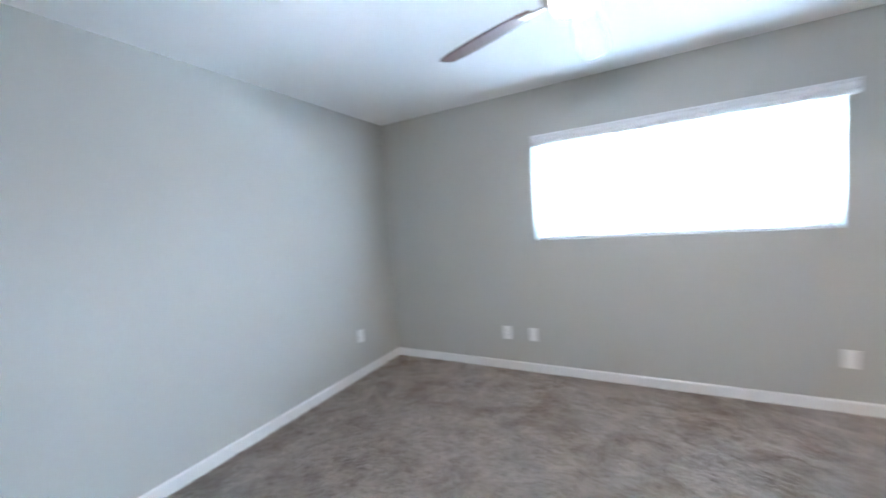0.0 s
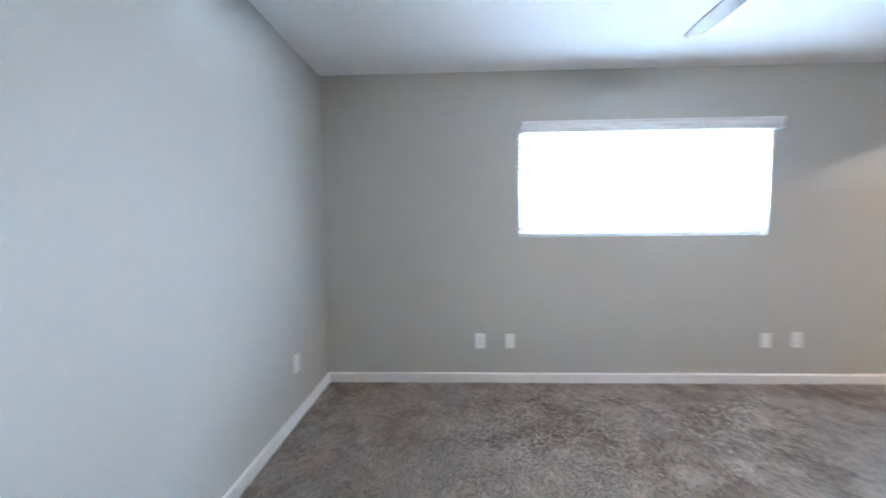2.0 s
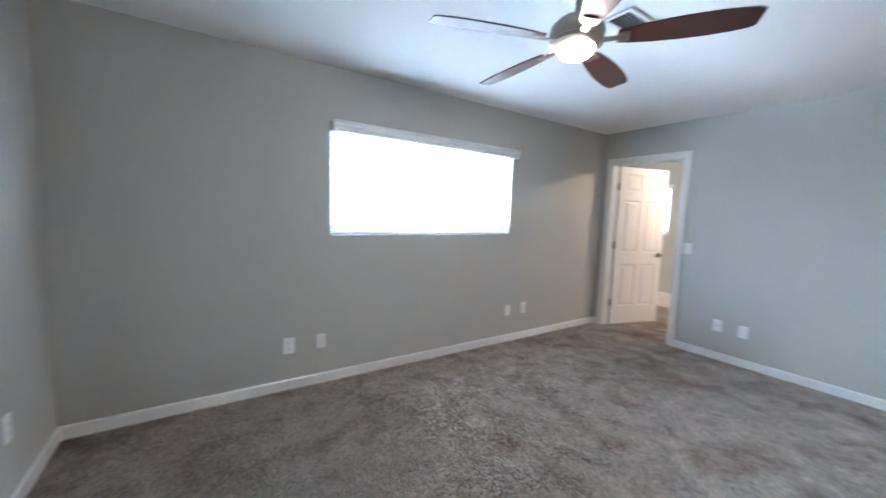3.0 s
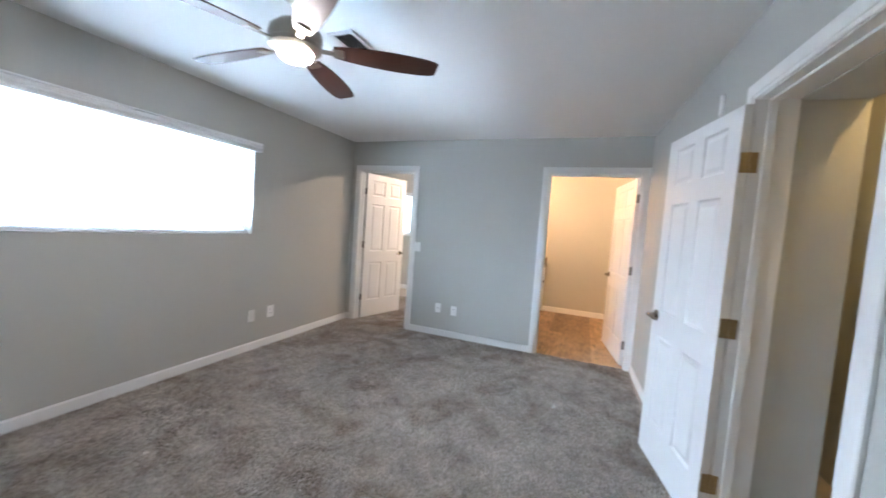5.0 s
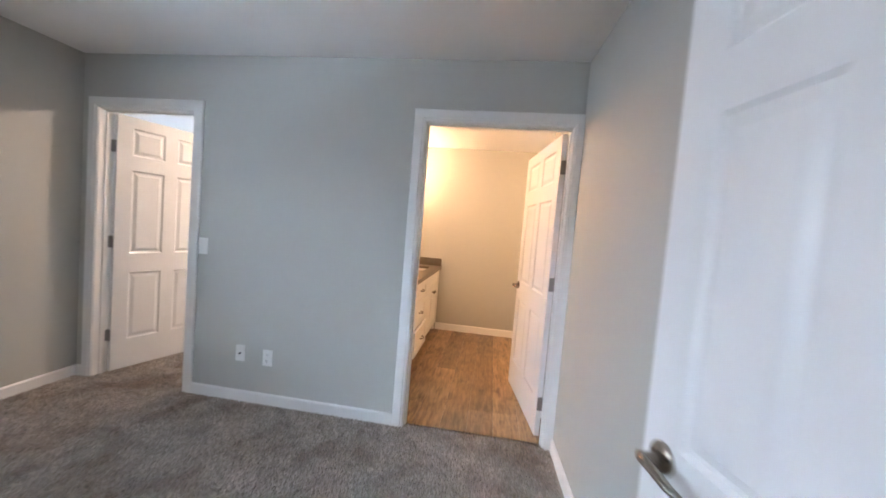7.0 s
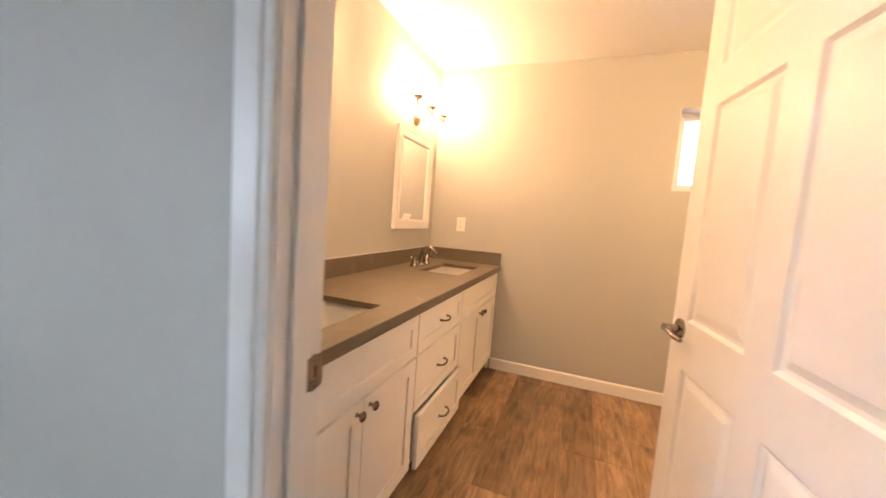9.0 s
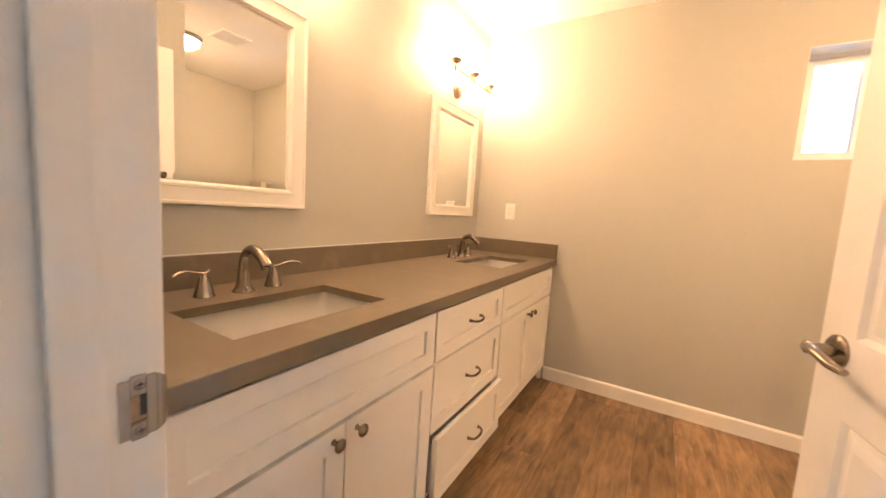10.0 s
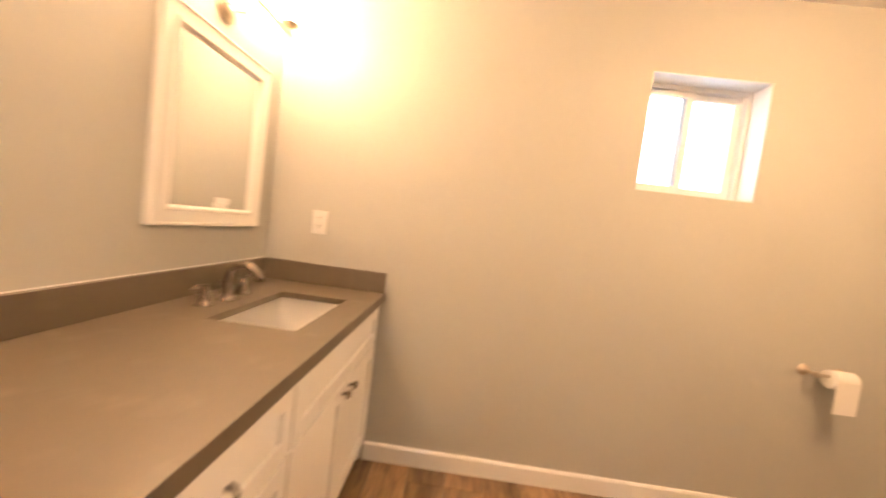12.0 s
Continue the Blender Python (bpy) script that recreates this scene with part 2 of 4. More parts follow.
PILE_TUFT = pile_material()
PLANK = plank_material()


# ---- the large structure ----
def structure(name, label, category, bm, material, m=None):
    return thing(name, label, category, m, "structure", bm=bm, material=material)


def wall_x(y0, y1, x0, x1, holes=(), z1=H):
    """A wall that runs along x, with openings (x0, x1, z0, z1)."""
    bm = bmesh.new()
    at = x0
    for h0, h1, b, t in sorted(holes):
        box(bm, at, h0, y0, y1, 0, z1)
        if b > 0:
            box(bm, h0, h1, y0, y1, 0, b)
        box(bm, h0, h1, y0, y1, t, z1)
        at = h1
    box(bm, at, x1, y0, y1, 0, z1)
    return bm


def wall_y(x0, x1, y0, y1, holes=(), z1=H):
    bm = bmesh.new()
    at = y0
    for h0, h1, b, t in sorted(holes):
        box(bm, x0, x1, at, h0, 0, z1)
        if b > 0:
            box(bm, x0, x1, h0, h1, 0, b)
        box(bm, x0, x1, h0, h1, t, z1)
        at = h1
    box(bm, x0, x1, at, y1, 0, z1)
    return bm


WX0, WX1, WZ0, WZ1 = -1.096, 0.777, 1.168, 2.030    # bedroom window
BWY0, BWY1, BWZ0, BWZ1 = -0.693, -0.152, 1.507, 2.056  # bathroom window
HALL = (2.478, 3.262)                                # clear openings of the doors in the east wall
BATH = (-0.112, 0.802)
DOOR_H = 2.03
CLO = (-2.915, -2.175)                              # closet opening along the slanted wall
JT = 0.018                                          # jamb boards

structure("floor", "subfloor under the taupe bedroom carpet", "floor", boxes((XW - T, XE + 0.06, -0.75, YN + 0.1, -0.12, 0.0)), CARPET)
structure("floor_bath", "dark underlay below the bathroom planks", "floor", boxes((XE + 0.06, BXE + 0.12, BYS - 0.12, BYN + 0.05, -0.12, -0.006)), KICK)
structure("floor_hall", "taupe carpet floor of the hall", "floor", boxes((XE + 0.06, 5.6, BYN + 0.05, 5.2, -0.12, 0.0)), CARPET)
structure("floor_closet", "taupe carpet floor of the closet", "floor", boxes((XW, XE, -1.6, -0.75, -0.12, 0.0)), CARPET)
structure("ceiling", "white textured ceiling", "ceiling", boxes((XW - T, XE + T, -1.9, YN + 0.15, H, H + 0.1), (XE + T, 5.6, -1.9, 5.2, H, H + 0.1)), CEIL)
structure("wall_west", "grey painted wall with light orange-peel texture", "wall", boxes((XW - T, XW, -0.55, YN + 0.2, 0, H)), PAINT)
structure("wall_north", "grey painted window wall", "wall", wall_x(YN, YN + 0.15, XW, XE + T, [(WX0, WX1, WZ0, WZ1)]), PAINT)
structure("wall_east", "grey painted wall with two doorways", "wall", wall_y(XE, XE + T, -0.30, YN, [(BATH[0] - JT, BATH[1] + JT, 0, DOOR_H + JT), (HALL[0] - JT, HALL[1] + JT, 0, DOOR_H + JT)]), PAINT)
structure("wall_south", "grey painted wall with a closet doorway", "wall", wall_x(-0.15, 0.0, -5.15, 0.06, [(CLO[0] - JT, CLO[1] + JT, 0, DOOR_H + JT)]), PAINT, MS)
# the closet behind the south wall: a short deep entry and a lit back wall
structure("wall_closet_entry", "thick painted return at the closet entry", "wall", boxes((-0.5 + CLO[1] + JT + 0.5, 0.06, -0.39, -0.152, 0, H), (-5.15, CLO[0] - JT, -0.39, -0.152, 0, H), (CLO[0] - JT, CLO[1] + JT, -0.39, -0.152, 2.025, H)), PAINT, MS)
structure("wall_closet_back", "painted back wall of the closet in warm light", "wall", boxes((XW, XE, -1.22, -1.10, 0, H)), PAINT)
structure("wall_closet_end", "painted end walls of the closet", "wall", boxes((-1.62, -1.5, -1.10, -0.6, 0, H), (1.7, 1.82, -1.10, -0.55, 0, H)), PAINT)
# bathroom
structure("wall_bath_east", "beige-lit painted wall with a small high window", "wall", wall_y(BXE, BXE + 0.20, BYS - 0.1, BYN + T, [(BWY0, BWY1, BWZ0, BWZ1)]), PAINT)
structure("wall_bath_north", "painted wall behind the vanity", "wall", boxes((XE + T, BXE, BYN, BYN + T, 0, H)), PAINT)
structure("wall_bath_south", "painted end wall of the bathroom", "wall", boxes((3.25, BXE, BYS - 0.1, BYS, 0, H)), PAINT)
structure("wall_bath_stub", "painted partition beside the bathroom door", "wall", boxes((XE + T, 3.54, -0.29, -0.17, 0, H), (3.42, 3.54, BYS, -0.29, 0, H)), PAINT)
# hall
structure("wall_hall_east", "painted hall wall with a bright window", "wall", wall_y(5.0, 5.12, BYN + T, 5.1, [(3.78, 4.78, 1.12, 2.02)]), PAINT)
structure("wall_hall_north", "painted end wall of the hall", "wall", boxes((XE + T, 5.12, 5.1, 5.2, 0, H), (XE, XE + T, YN + 0.152, 5.1, 0, H)), PAINT)

# sky seen past the windows
for _n, _m, _sx, _sz in (("north", Matrix.Translation((-0.15, YN + 2.5, 1.6)), 6.0, 4.0), ("east", Matrix.Translation((8.0, 1.8, 1.8)) @ Matrix.Rotation(radians(90), 4, "Z"), 9.0, 4.0)):
    structure("backdrop_" + _n, "bright overcast sky outside the window", "sky", boxes((-_sx / 2, _sx / 2, 0, 0.02, -_sz / 2, _sz / 2)), BACK, _m)


def board(x0, x1, y, side, m=None, h=0.083, t=0.013):
    """A baseboard along x against a face at y; side is the room's side."""
    bm = bmesh.new()
    y1 = y + side * t
    prof = [(y, 0.0), (y1, 0.0), (y1, h - 0.010), (y + side * t * 0.45, h), (y, h)]
    ends = [[bm.verts.new((x, a, b)) for a, b in prof] for x in (x0, x1)]
    for i in range(5):
        j = (i + 1) % 5
        bm.faces.new((ends[0][i], ends[0][j], ends[1][j], ends[1][i]))
    bm.faces.new(ends[0])
    bm.faces.new(list(reversed(ends[1])))
    bmesh.ops.recalc_face_normals(bm, faces=bm.faces)
    return structure("baseboard", "white painted baseboard", "baseboard", bm, TRIM, m)


RZ = Matrix.Rotation(radians(90), 4, "Z")
CW = 0.075                                          # casing width
board(XW, -2.40, YN, -1)
board(-2.395, XE, YN, -1)
board(-0.45, YN - 0.013, -XW, -1, RZ)               # west
board(BATH[1] + CW + 0.004, HALL[0] - CW - 0.004, -XE, 1, RZ)
board(HALL[1] + CW + 0.004, YN - 0.013, -XE, 1, RZ)
board(CLO[1] + CW + 0.004, -0.018, 0, 1, MS)
board(-5.0, CLO[0] - CW - 0.004, 0, 1, MS)
board(BYS, 0.99, -BXE, 1, RZ, h=0.09)
board(XE + T + 0.08, 3.54, -0.17, 1, h=0.09)
board(BYN + T, 5.1, -5.0, 1, RZ)
board(3.54, BXE - 0.013, BYS, 1, h=0.09)


# ---- doors ----
def casing_piece(length, mitre0, mitre1, reach):
    """A casing board along +x from 0 to length, CW deep in +y, reach thick in -z; the ends are mitred."""
    bm = bmesh.new()
    prof = [(0.0, 0.0), (0.0, 0.009), (0.006, 0.012), (0.016, 0.012), (0.020, reach), (CW - 0.006, reach), (CW, reach - 0.004), (CW, 0.0)]
    ends = []
    for e, (x, mit) in enumerate(((0.0, mitre0), (length, mitre1))):
        ends.append([bm.verts.new((x + (mit * a if e else -mit * a), a, b)) for a, b in prof])
    n = len(prof)
    for i in range(n):
        j = (i + 1) % n
        bm.faces.new((ends[0][i], ends[0][j], ends[1][j], ends[1][i]))
    bm.faces.new(ends[0])
    bm.faces.new(list(reversed(ends[1])))
    bmesh.ops.recalc_face_normals(bm, faces=bm.faces)
    return bm


def lever_mesh(flip):
    """A lever on a round rose: the rose lies on y = 0, the lever stands out to -y and points to +x times flip."""
    bm = lathe([(0.033, 0.0), (0.033, 0.006), (0.029, 0.010), (0.013, 0.012), (0.011, 0.040), (0.013, 0.052), (0.008, 0.056)], 24, axis="y")
    pts = [(0.0, -0.048, 0.0), (0.02 * flip, -0.052, 0.003), (0.05 * flip, -0.053, 0.001), (0.085 * flip, -0.050, -0.007), (0.112 * flip, -0.044, -0.010)]
    return tube(pts, [0.012, 0.013, 0.012, 0.011, 0.008], 12, bm, flat=0.75)


def hinge_mesh(d1, d2, h=0.09):
    """Two leaves that go out from a pin at the origin at the angles d1 and d2."""
    bm = bmesh.new()
    for d in (d1, d2):
        one = boxes((0.004, 0.034, -0.0016, 0.0016, -h / 2, h / 2), bevel=0.001)
        for x, z in ((0.014, -0.032), (0.026, -0.012), (0.026, 0.012), (0.014, 0.032)):
            for s in (1, -1):
                lathe([(0.0042, 0.0014), (0.0032, 0.0030)] if s > 0 else [(0.0032, -0.0030), (0.0042, -0.0014)], 8, one, "y", (x, 0, z))
        one.transform(Matrix.Rotation(d, 4, "Z"))
        me = bpy.data.meshes.new("hinge_leaf")
        one.to_mesh(me)
        one.free()
        bm.from_mesh(me)
        bpy.data.meshes.remove(me)
    for k in range(5):
        z = -h / 2 + k * h / 5
        lathe([(0.0065, z + 0.001), (0.0065, z + h / 5 - 0.001)], 12, bm)
    return lathe([(0.007, h / 2), (0.003, h / 2 + 0.004)], 12, bm)


def panel_mesh(w, h, t):
    """A moulded raised panel on both faces: a sunk groove round a raised field."""
    bm = bmesh.new()
    for s in (1, -1):
        rings = []
        for inset, depth in ((0.0, t / 2), (0.010, t / 2 - 0.009), (0.020, t / 2 - 0.009), (0.040, t / 2 - 0.002)):
            rings.append([bm.verts.new((a, s * depth, b)) for a, b in ((inset, inset), (w - inset, inset), (w - inset, h - inset), (inset, h - inset))])
        for a, b in zip(rings, rings[1:]):
            for i in range(4):
                j = (i + 1) % 4
                bm.faces.new((a[i], a[j], b[j], b[i]) if s < 0 else (b[i], b[j], a[j], a[i]))
        bm.faces.new(rings[-1] if s < 0 else list(reversed(rings[-1])))
    return bm


def door_leaf(parent, m, w, h=2.015, t=0.035):
    """A six-panel leaf: the pin at the origin, the leaf along +x, its back face at y = 0 and its front at y = -t."""
    sw, mid = 0.105 if w > 0.72 else 0.095, 0.10
    pw = (w - 2 * sw - mid) / 2
    rows = [(0.235, 0.545), (0.935, 0.665), (1.715, 0.215)]
    bm = bmesh.new()
    yc = -t / 2
    box(bm, 0, sw, -t, 0, 0, h)
    box(bm, w - sw, w, -t, 0, 0, h)
    box(bm, sw + pw, sw + pw + mid, -t, 0, 0, h)
    for a, b in ((0, 0.235), (0.78, 0.935), (1.60, 1.715), (1.93, h)):
        box(bm, sw, sw + pw, -t, 0, a, b)
        box(bm, sw + pw + mid, w - sw, -t, 0, a, b)
    leaf = part("leaf", bm, DOOR, parent, "white moulded six-panel door leaf", m=m)
    for z, ph in rows:
        me = mesh("panel", panel_mesh(pw, ph, t), DOOR)
        for x in (sw, sw + pw + mid):
            part("panel", me, DOOR, leaf, m=Matrix.Translation((x, yc, z)))
    for side in (-1, 1):
        ob = part("lever_handle", lever_mesh(-1), NICKEL, leaf, "brushed nickel lever on a round rose", smooth=40)
        ob.matrix_basis = Matrix.Translation((w - 0.065, -t if side < 0 else 0, 0.900)) @ (Matrix.Identity(4) if side < 0 else Matrix.Diagonal((1, -1, 1, 1)))
    part("latch_plate", boxes((w - 0.0005, w + 0.001, yc - 0.012, yc + 0.012, 0.870, 0.927)), NICKEL, leaf)
    return leaf


def doorway(name, label, w, depth, m, sides=(True, True), stop_at=0.06):
    """Casing, jambs and stops of an opening w wide in a wall: x along the wall from 0 to w, the room's face at y = 0, the far face at y = depth."""
    top = thing(name, label, "door", m, "structure")
    for x0, x1, nm in ((-JT, 0.0, "jamb"), (w, w + JT, "jamb")):
        part(nm, boxes((x0, x1, -0.001, depth + 0.001, 0, DOOR_H)), TRIM, top)
    part("head_jamb", boxes((-JT, w + JT, -0.001, depth + 0.001, DOOR_H, DOOR_H + JT)), TRIM, top)
    s0, s1 = stop_at
    part("stop", boxes((0, 0.011, s0, s1, 0, DOOR_H - 0.011), bevel=0.003), TRIM, top)
    part("stop", boxes((w - 0.011, w, s0, s1, 0, DOOR_H - 0.011), bevel=0.003), TRIM, top)
    part("head_stop", boxes((0, w, s0, s1, DOOR_H - 0.011, DOOR_H), bevel=0.003), TRIM, top)
    rev = 0.005
    hw, hh = w + 2 * rev, DOOR_H + rev
    for face, go in zip((0, 1), sides):
        if not go:
            continue
        # piece axes: along the board, away from the opening, out of the wall
        y, out = (0.0, -1.0) if face == 0 else (depth, 1.0)
        for org, ax, ay, ln, m0, m1, nm in (
            ((-rev, y, 0), (0, 0, 1), (-1, 0, 0), hh, 0, 1, "casing"),
            ((w + rev, y, 0), (0, 0, 1), (1, 0, 0), hh, 0, 1, "casing"),
            ((-rev, y, hh), (1, 0, 0), (0, 0, 1), hw, 1, 1, "head_casing"),
        ):
            mm = Matrix((ax, ay, (0, out, 0))).transposed().to_4x4()
            mm.translation = org
            bm = casing_piece(ln, m0, m1, 0.016)
            bm.transform(mm)
            bmesh.ops.recalc_face_normals(bm, faces=bm.faces)
            part(nm, bm, TRIM, top)
    return top


def hinges(leaf, zs, material, jamb_way):
    """Hinges at the leaf's pin: one leaf on the door's edge, one along jamb_way (in the doorway's axes)."""
    d = leaf.matrix_basis.to_3x3().inverted() @ Vector(jamb_way)
    me = mesh("hinge", hinge_mesh(radians(-90), math.atan2(d.y, d.x)), material, 40)
    for z in zs:
        part("hinge", me, material, leaf, m=Matrix.Translation((-0.003, 0.003, z)))


# The doorway frames look at the east wall from the bedroom: local x runs to the south (-y of the room), local y to the east.
ME = lambda y: Matrix.Translation((XE, y, 0)) @ Matrix.Rotation(radians(-90), 4, "Z") @ Matrix.Diagonal((1, 1, 1, 1))
hall = doorway("door_1", "white cased doorway with a six-panel door opened into the hall", HALL[1] - HALL[0], T, ME(HALL[1]), stop_at=(0.045, 0.08))
# local: the hinge side is the north jamb, x = 0; the pin sits at the far face
leaf = door_leaf(hall, Matrix.Translation((0.004, T + 0.004, 0.012)) @ Matrix.Rotation(radians(90 - 15.5), 4, "Z"), HALL[1] - HALL[0] - 0.008)
hinges(leaf, (0.285, 1.028, 1.768), HINGE_DARK, (0, -1, 0))
bathd = doorway("door_2", "white cased doorway with a six-panel door opened into the bathroom", BATH[1] - BATH[0], T, ME(BATH[1]), stop_at=(0.029, 0.065))
wb = BATH[1] - BATH[0]
leaf = door_leaf(bathd, Matrix.Translation((wb - 0.004, T + 0.026, 0.012)) @ Matrix.Rotation(radians(90 + 8.6), 4, "Z") @ Matrix.Diagonal((1, -1, 1, 1)), wb - 0.010)
hinges(leaf, (0.22, 1.03, 1.80), HINGE_DARK, (0, -1, 0))
SZ0 = 0.894                                         # foot of the strike plate
strike = part("strike_plate", boxes((-0.001, 0.0014, 0.0755, 0.0850, SZ0 + 0.003, SZ0 + 0.064), (-0.001, 0.0014, 0.0850, 0.0980, SZ0, SZ0 + 0.017), (-0.001, 0.0014, 0.0850, 0.0980, SZ0 + 0.046, SZ0 + 0.067), (-0.001, 0.0014, 0.0980, T + 0.001, SZ0 + 0.002, SZ0 + 0.065), bevel=0.0005), NICKEL, bathd, "worn nickel strike plate")
bm = bmesh.new()
lip = []
for y, x, zi in ((T + 0.001, 0.0014, 0.003), (T + 0.005, 0.0018, 0.005), (T + 0.009, 0.0008, 0.009), (T + 0.011, -0.0030, 0.014)):
    lip.append([bm.verts.new((x + dx, y, z)) for z in (SZ0 + zi, SZ0 + 0.067 - zi) for dx in (0.0, -0.0016)])
for a, b in zip(lip, lip[1:]):
    for i, j in ((0, 2), (2, 3), (3, 1), (1, 0)):
        bm.faces.new((a[i], a[j], b[j], b[i]))
bm.faces.new((lip[0][0], lip[0][1], lip[0][3], lip[0][2]))
bm.faces.new((lip[-1][0], lip[-1][2], lip[-1][3], lip[-1][1]))
bmesh.ops.recalc_face_normals(bm, faces=bm.faces)
part("strike_lip", bm, NICKEL, strike, "curved lip of the strike plate")
part("latch_hole", boxes((-0.0012, 0.0003, 0.0850, 0.0980, SZ0 + 0.017, SZ0 + 0.046)), RUST, strike, "chipped bare wood in the latch hole")
# no bore is cut; a thin dark patch paints the hole's shade
part("hole_shadow", boxes((0.0003, 0.0008, 0.0925, 0.0980, SZ0 + 0.024, SZ0 + 0.046)), SLOT, strike, "flat dark patch for the shade in the latch hole")
part("tongue", tube([(0.0012, 0.0855, SZ0 + 0.018), (0.0030, 0.0915, SZ0 + 0.019), (0.0012, 0.0975, SZ0 + 0.018)], 0.0016, 8), NICKEL, strike)
for z in (SZ0 + 0.009, SZ0 + 0.057):
    screw = part("screw", lathe([(0.0052, 0.0), (0.0052, 0.0006), (0.0040, 0.0014)], 12, axis="x", at=(0.0012, 0.0925, z)), NICKEL, strike)
    part("screw_slot", boxes((0.0026, 0.0029, 0.0895, 0.0955, z - 0.0007, z + 0.0007), (0.0026, 0.0029, 0.0918, 0.0932, z - 0.003, z + 0.003)), SLOT, screw)
# closet: local x east along the slanted wall, local y into the wall (south)
MC = MS @ Matrix.Translation((CLO[1], 0, 0)) @ Matrix.Rotation(radians(180), 4, "Z")
clos = doorway("door_3", "white cased closet doorway with a six-panel door folded back to the wall", CLO[1] - CLO[0], 0.15, MC, sides=(True, False), stop_at=(0.04, 0.075))
leaf = door_leaf(clos, Matrix.Translation((0.0, -0.012, 0.010)) @ Matrix.Rotation(radians(180 + 9.3), 4, "Z") @ Matrix.Diagonal((1, -1, 1, 1)), CLO[1] - CLO[0] - 0.012, h=2.000)
hinges(leaf, (0.25, 0.993, 1.745), HINGE, (0, 1, 0))


# ---- plates on the walls ----
def plate(kind, label, m, w=0.072, h=0.116):
    """A wall plate: local x along the wall, z up, out of the wall to -y."""
    top = thing(kind, label, "switch" if "switch" in kind else "outlet", m, group=kind)
    part("plate", boxes((-w / 2, w / 2, -0.006, 0, -h / 2, h / 2), bevel=0.0025), PLASTIC, top)
    if kind == "light_switch":
        bm = boxes((-0.017, 0.017, -0.0095, -0.006, -0.033, 0.033), bevel=0.0015)
        part("rocker", bm, PLASTIC, top)
    elif kind == "power_outlet":
        for z in (-0.0195, 0.0195):
            rec = part("receptacle", lathe([(0.0172, 0.005), (0.0172, 0.0075), (0.0160, 0.0085)], 20, axis="y", at=(0, 0, z)), PLASTIC, top)
            part("slot", boxes((-0.0075, -0.0055, -0.0092, -0.0086, z - 0.001, z + 0.008)), SLOT, rec)
            part("slot", boxes((0.0055, 0.0075, -0.0092, -0.0086, z - 0.001, z + 0.007)), SLOT, rec)
            part("slot", lathe([(0.0025, 0.0086), (0.0025, 0.0092)], 8, axis="y", at=(0, 0, z - 0.008)), SLOT, rec)
    elif kind == "cable_outlet":
        part("connector", lathe([(0.006, 0.006), (0.006, 0.012), (0.0045, 0.012), (0.0045, 0.020)], 12, axis="y"), SLOT, top, "dark threaded cable connector")
    for z in (-0.030, 0.030) if kind != "power_outlet" else (0.0,):
        part("screw", lathe([(0.003, 0.006), (0.0022, 0.0072)], 8, axis="y", at=(0, 0, z if kind == "power_outlet" else z * 1.4)), PLASTIC, top)
    return top


NORTH = lambda x, z: Matrix.Translation((x, YN, z))
EAST = lambda y, z, x=XE: Matrix.Translation((x, y, z)) @ Matrix.Rotation(radians(-90), 4, "Z")
WEST = lambda y, z: Matrix.Translation((XW, y, z)) @ Matrix.Rotation(radians(90), 4, "Z")
SOUTH = lambda u, z: MS @ Matrix.Translation((u, 0, z)) @ Matrix.Rotation(radians(180), 4, "Z")
plate("power_outlet", "white duplex outlet low on the window wall", NORTH(-1.400, 0.343), 0.08, 0.122)
plate("blank_plate", "white blank cover plate low on the window wall", NORTH(-1.164, 0.342), 0.072, 0.116)
plate("blank_plate", "white blank cover plate low on the window wall", NORTH(0.809, 0.350))
plate("power_outlet", "white duplex outlet low on the window wall", NORTH(1.043, 0.355), 0.08, 0.122)
plate("power_outlet", "white duplex outlet low on the side wall near the corner", WEST(2.82, 0.385))
plate("power_outlet", "white duplex outlet low on the side wall", WEST(0.405, 0.400))
plate("light_switch", "white rocker light switch beside the hall door", EAST(2.359, 1.090))
plate("cable_outlet", "white cable plate low between the two doors", EAST(2.024, 0.351))
plate("power_outlet", "white duplex outlet low between the two doors", EAST(1.814, 0.341))
plate("light_switch", "white rocker light switch beside the closet door", SOUTH(-3.115, 1.13), 0.11, 0.116)
plate("power_outlet", "white duplex outlet above the vanity splash", EAST(1.335, 1.165, BXE))
# a small white contact on the wall over the folded closet door, and a filled cable hole by the corner
thing("door_contact", "small white door contact on the wall", "sensor", MS @ Matrix.Translation((-1.775, 0, 2.135)), bm=boxes((-0.016, 0.016, 0, 0.018, -0.055, 0.055), bevel=0.004), material=PLASTIC)
thing("cable_stub", "short painted cable end above the baseboard", "cable", Matrix.Translation((-2.43, YN, 0.0)), bm=tube([(0, 0.0, 0.115), (0.004, -0.016, 0.118), (0.008, -0.022, 0.100), (0.008, -0.020, 0.088)], 0.006, 8), material=PAINT)


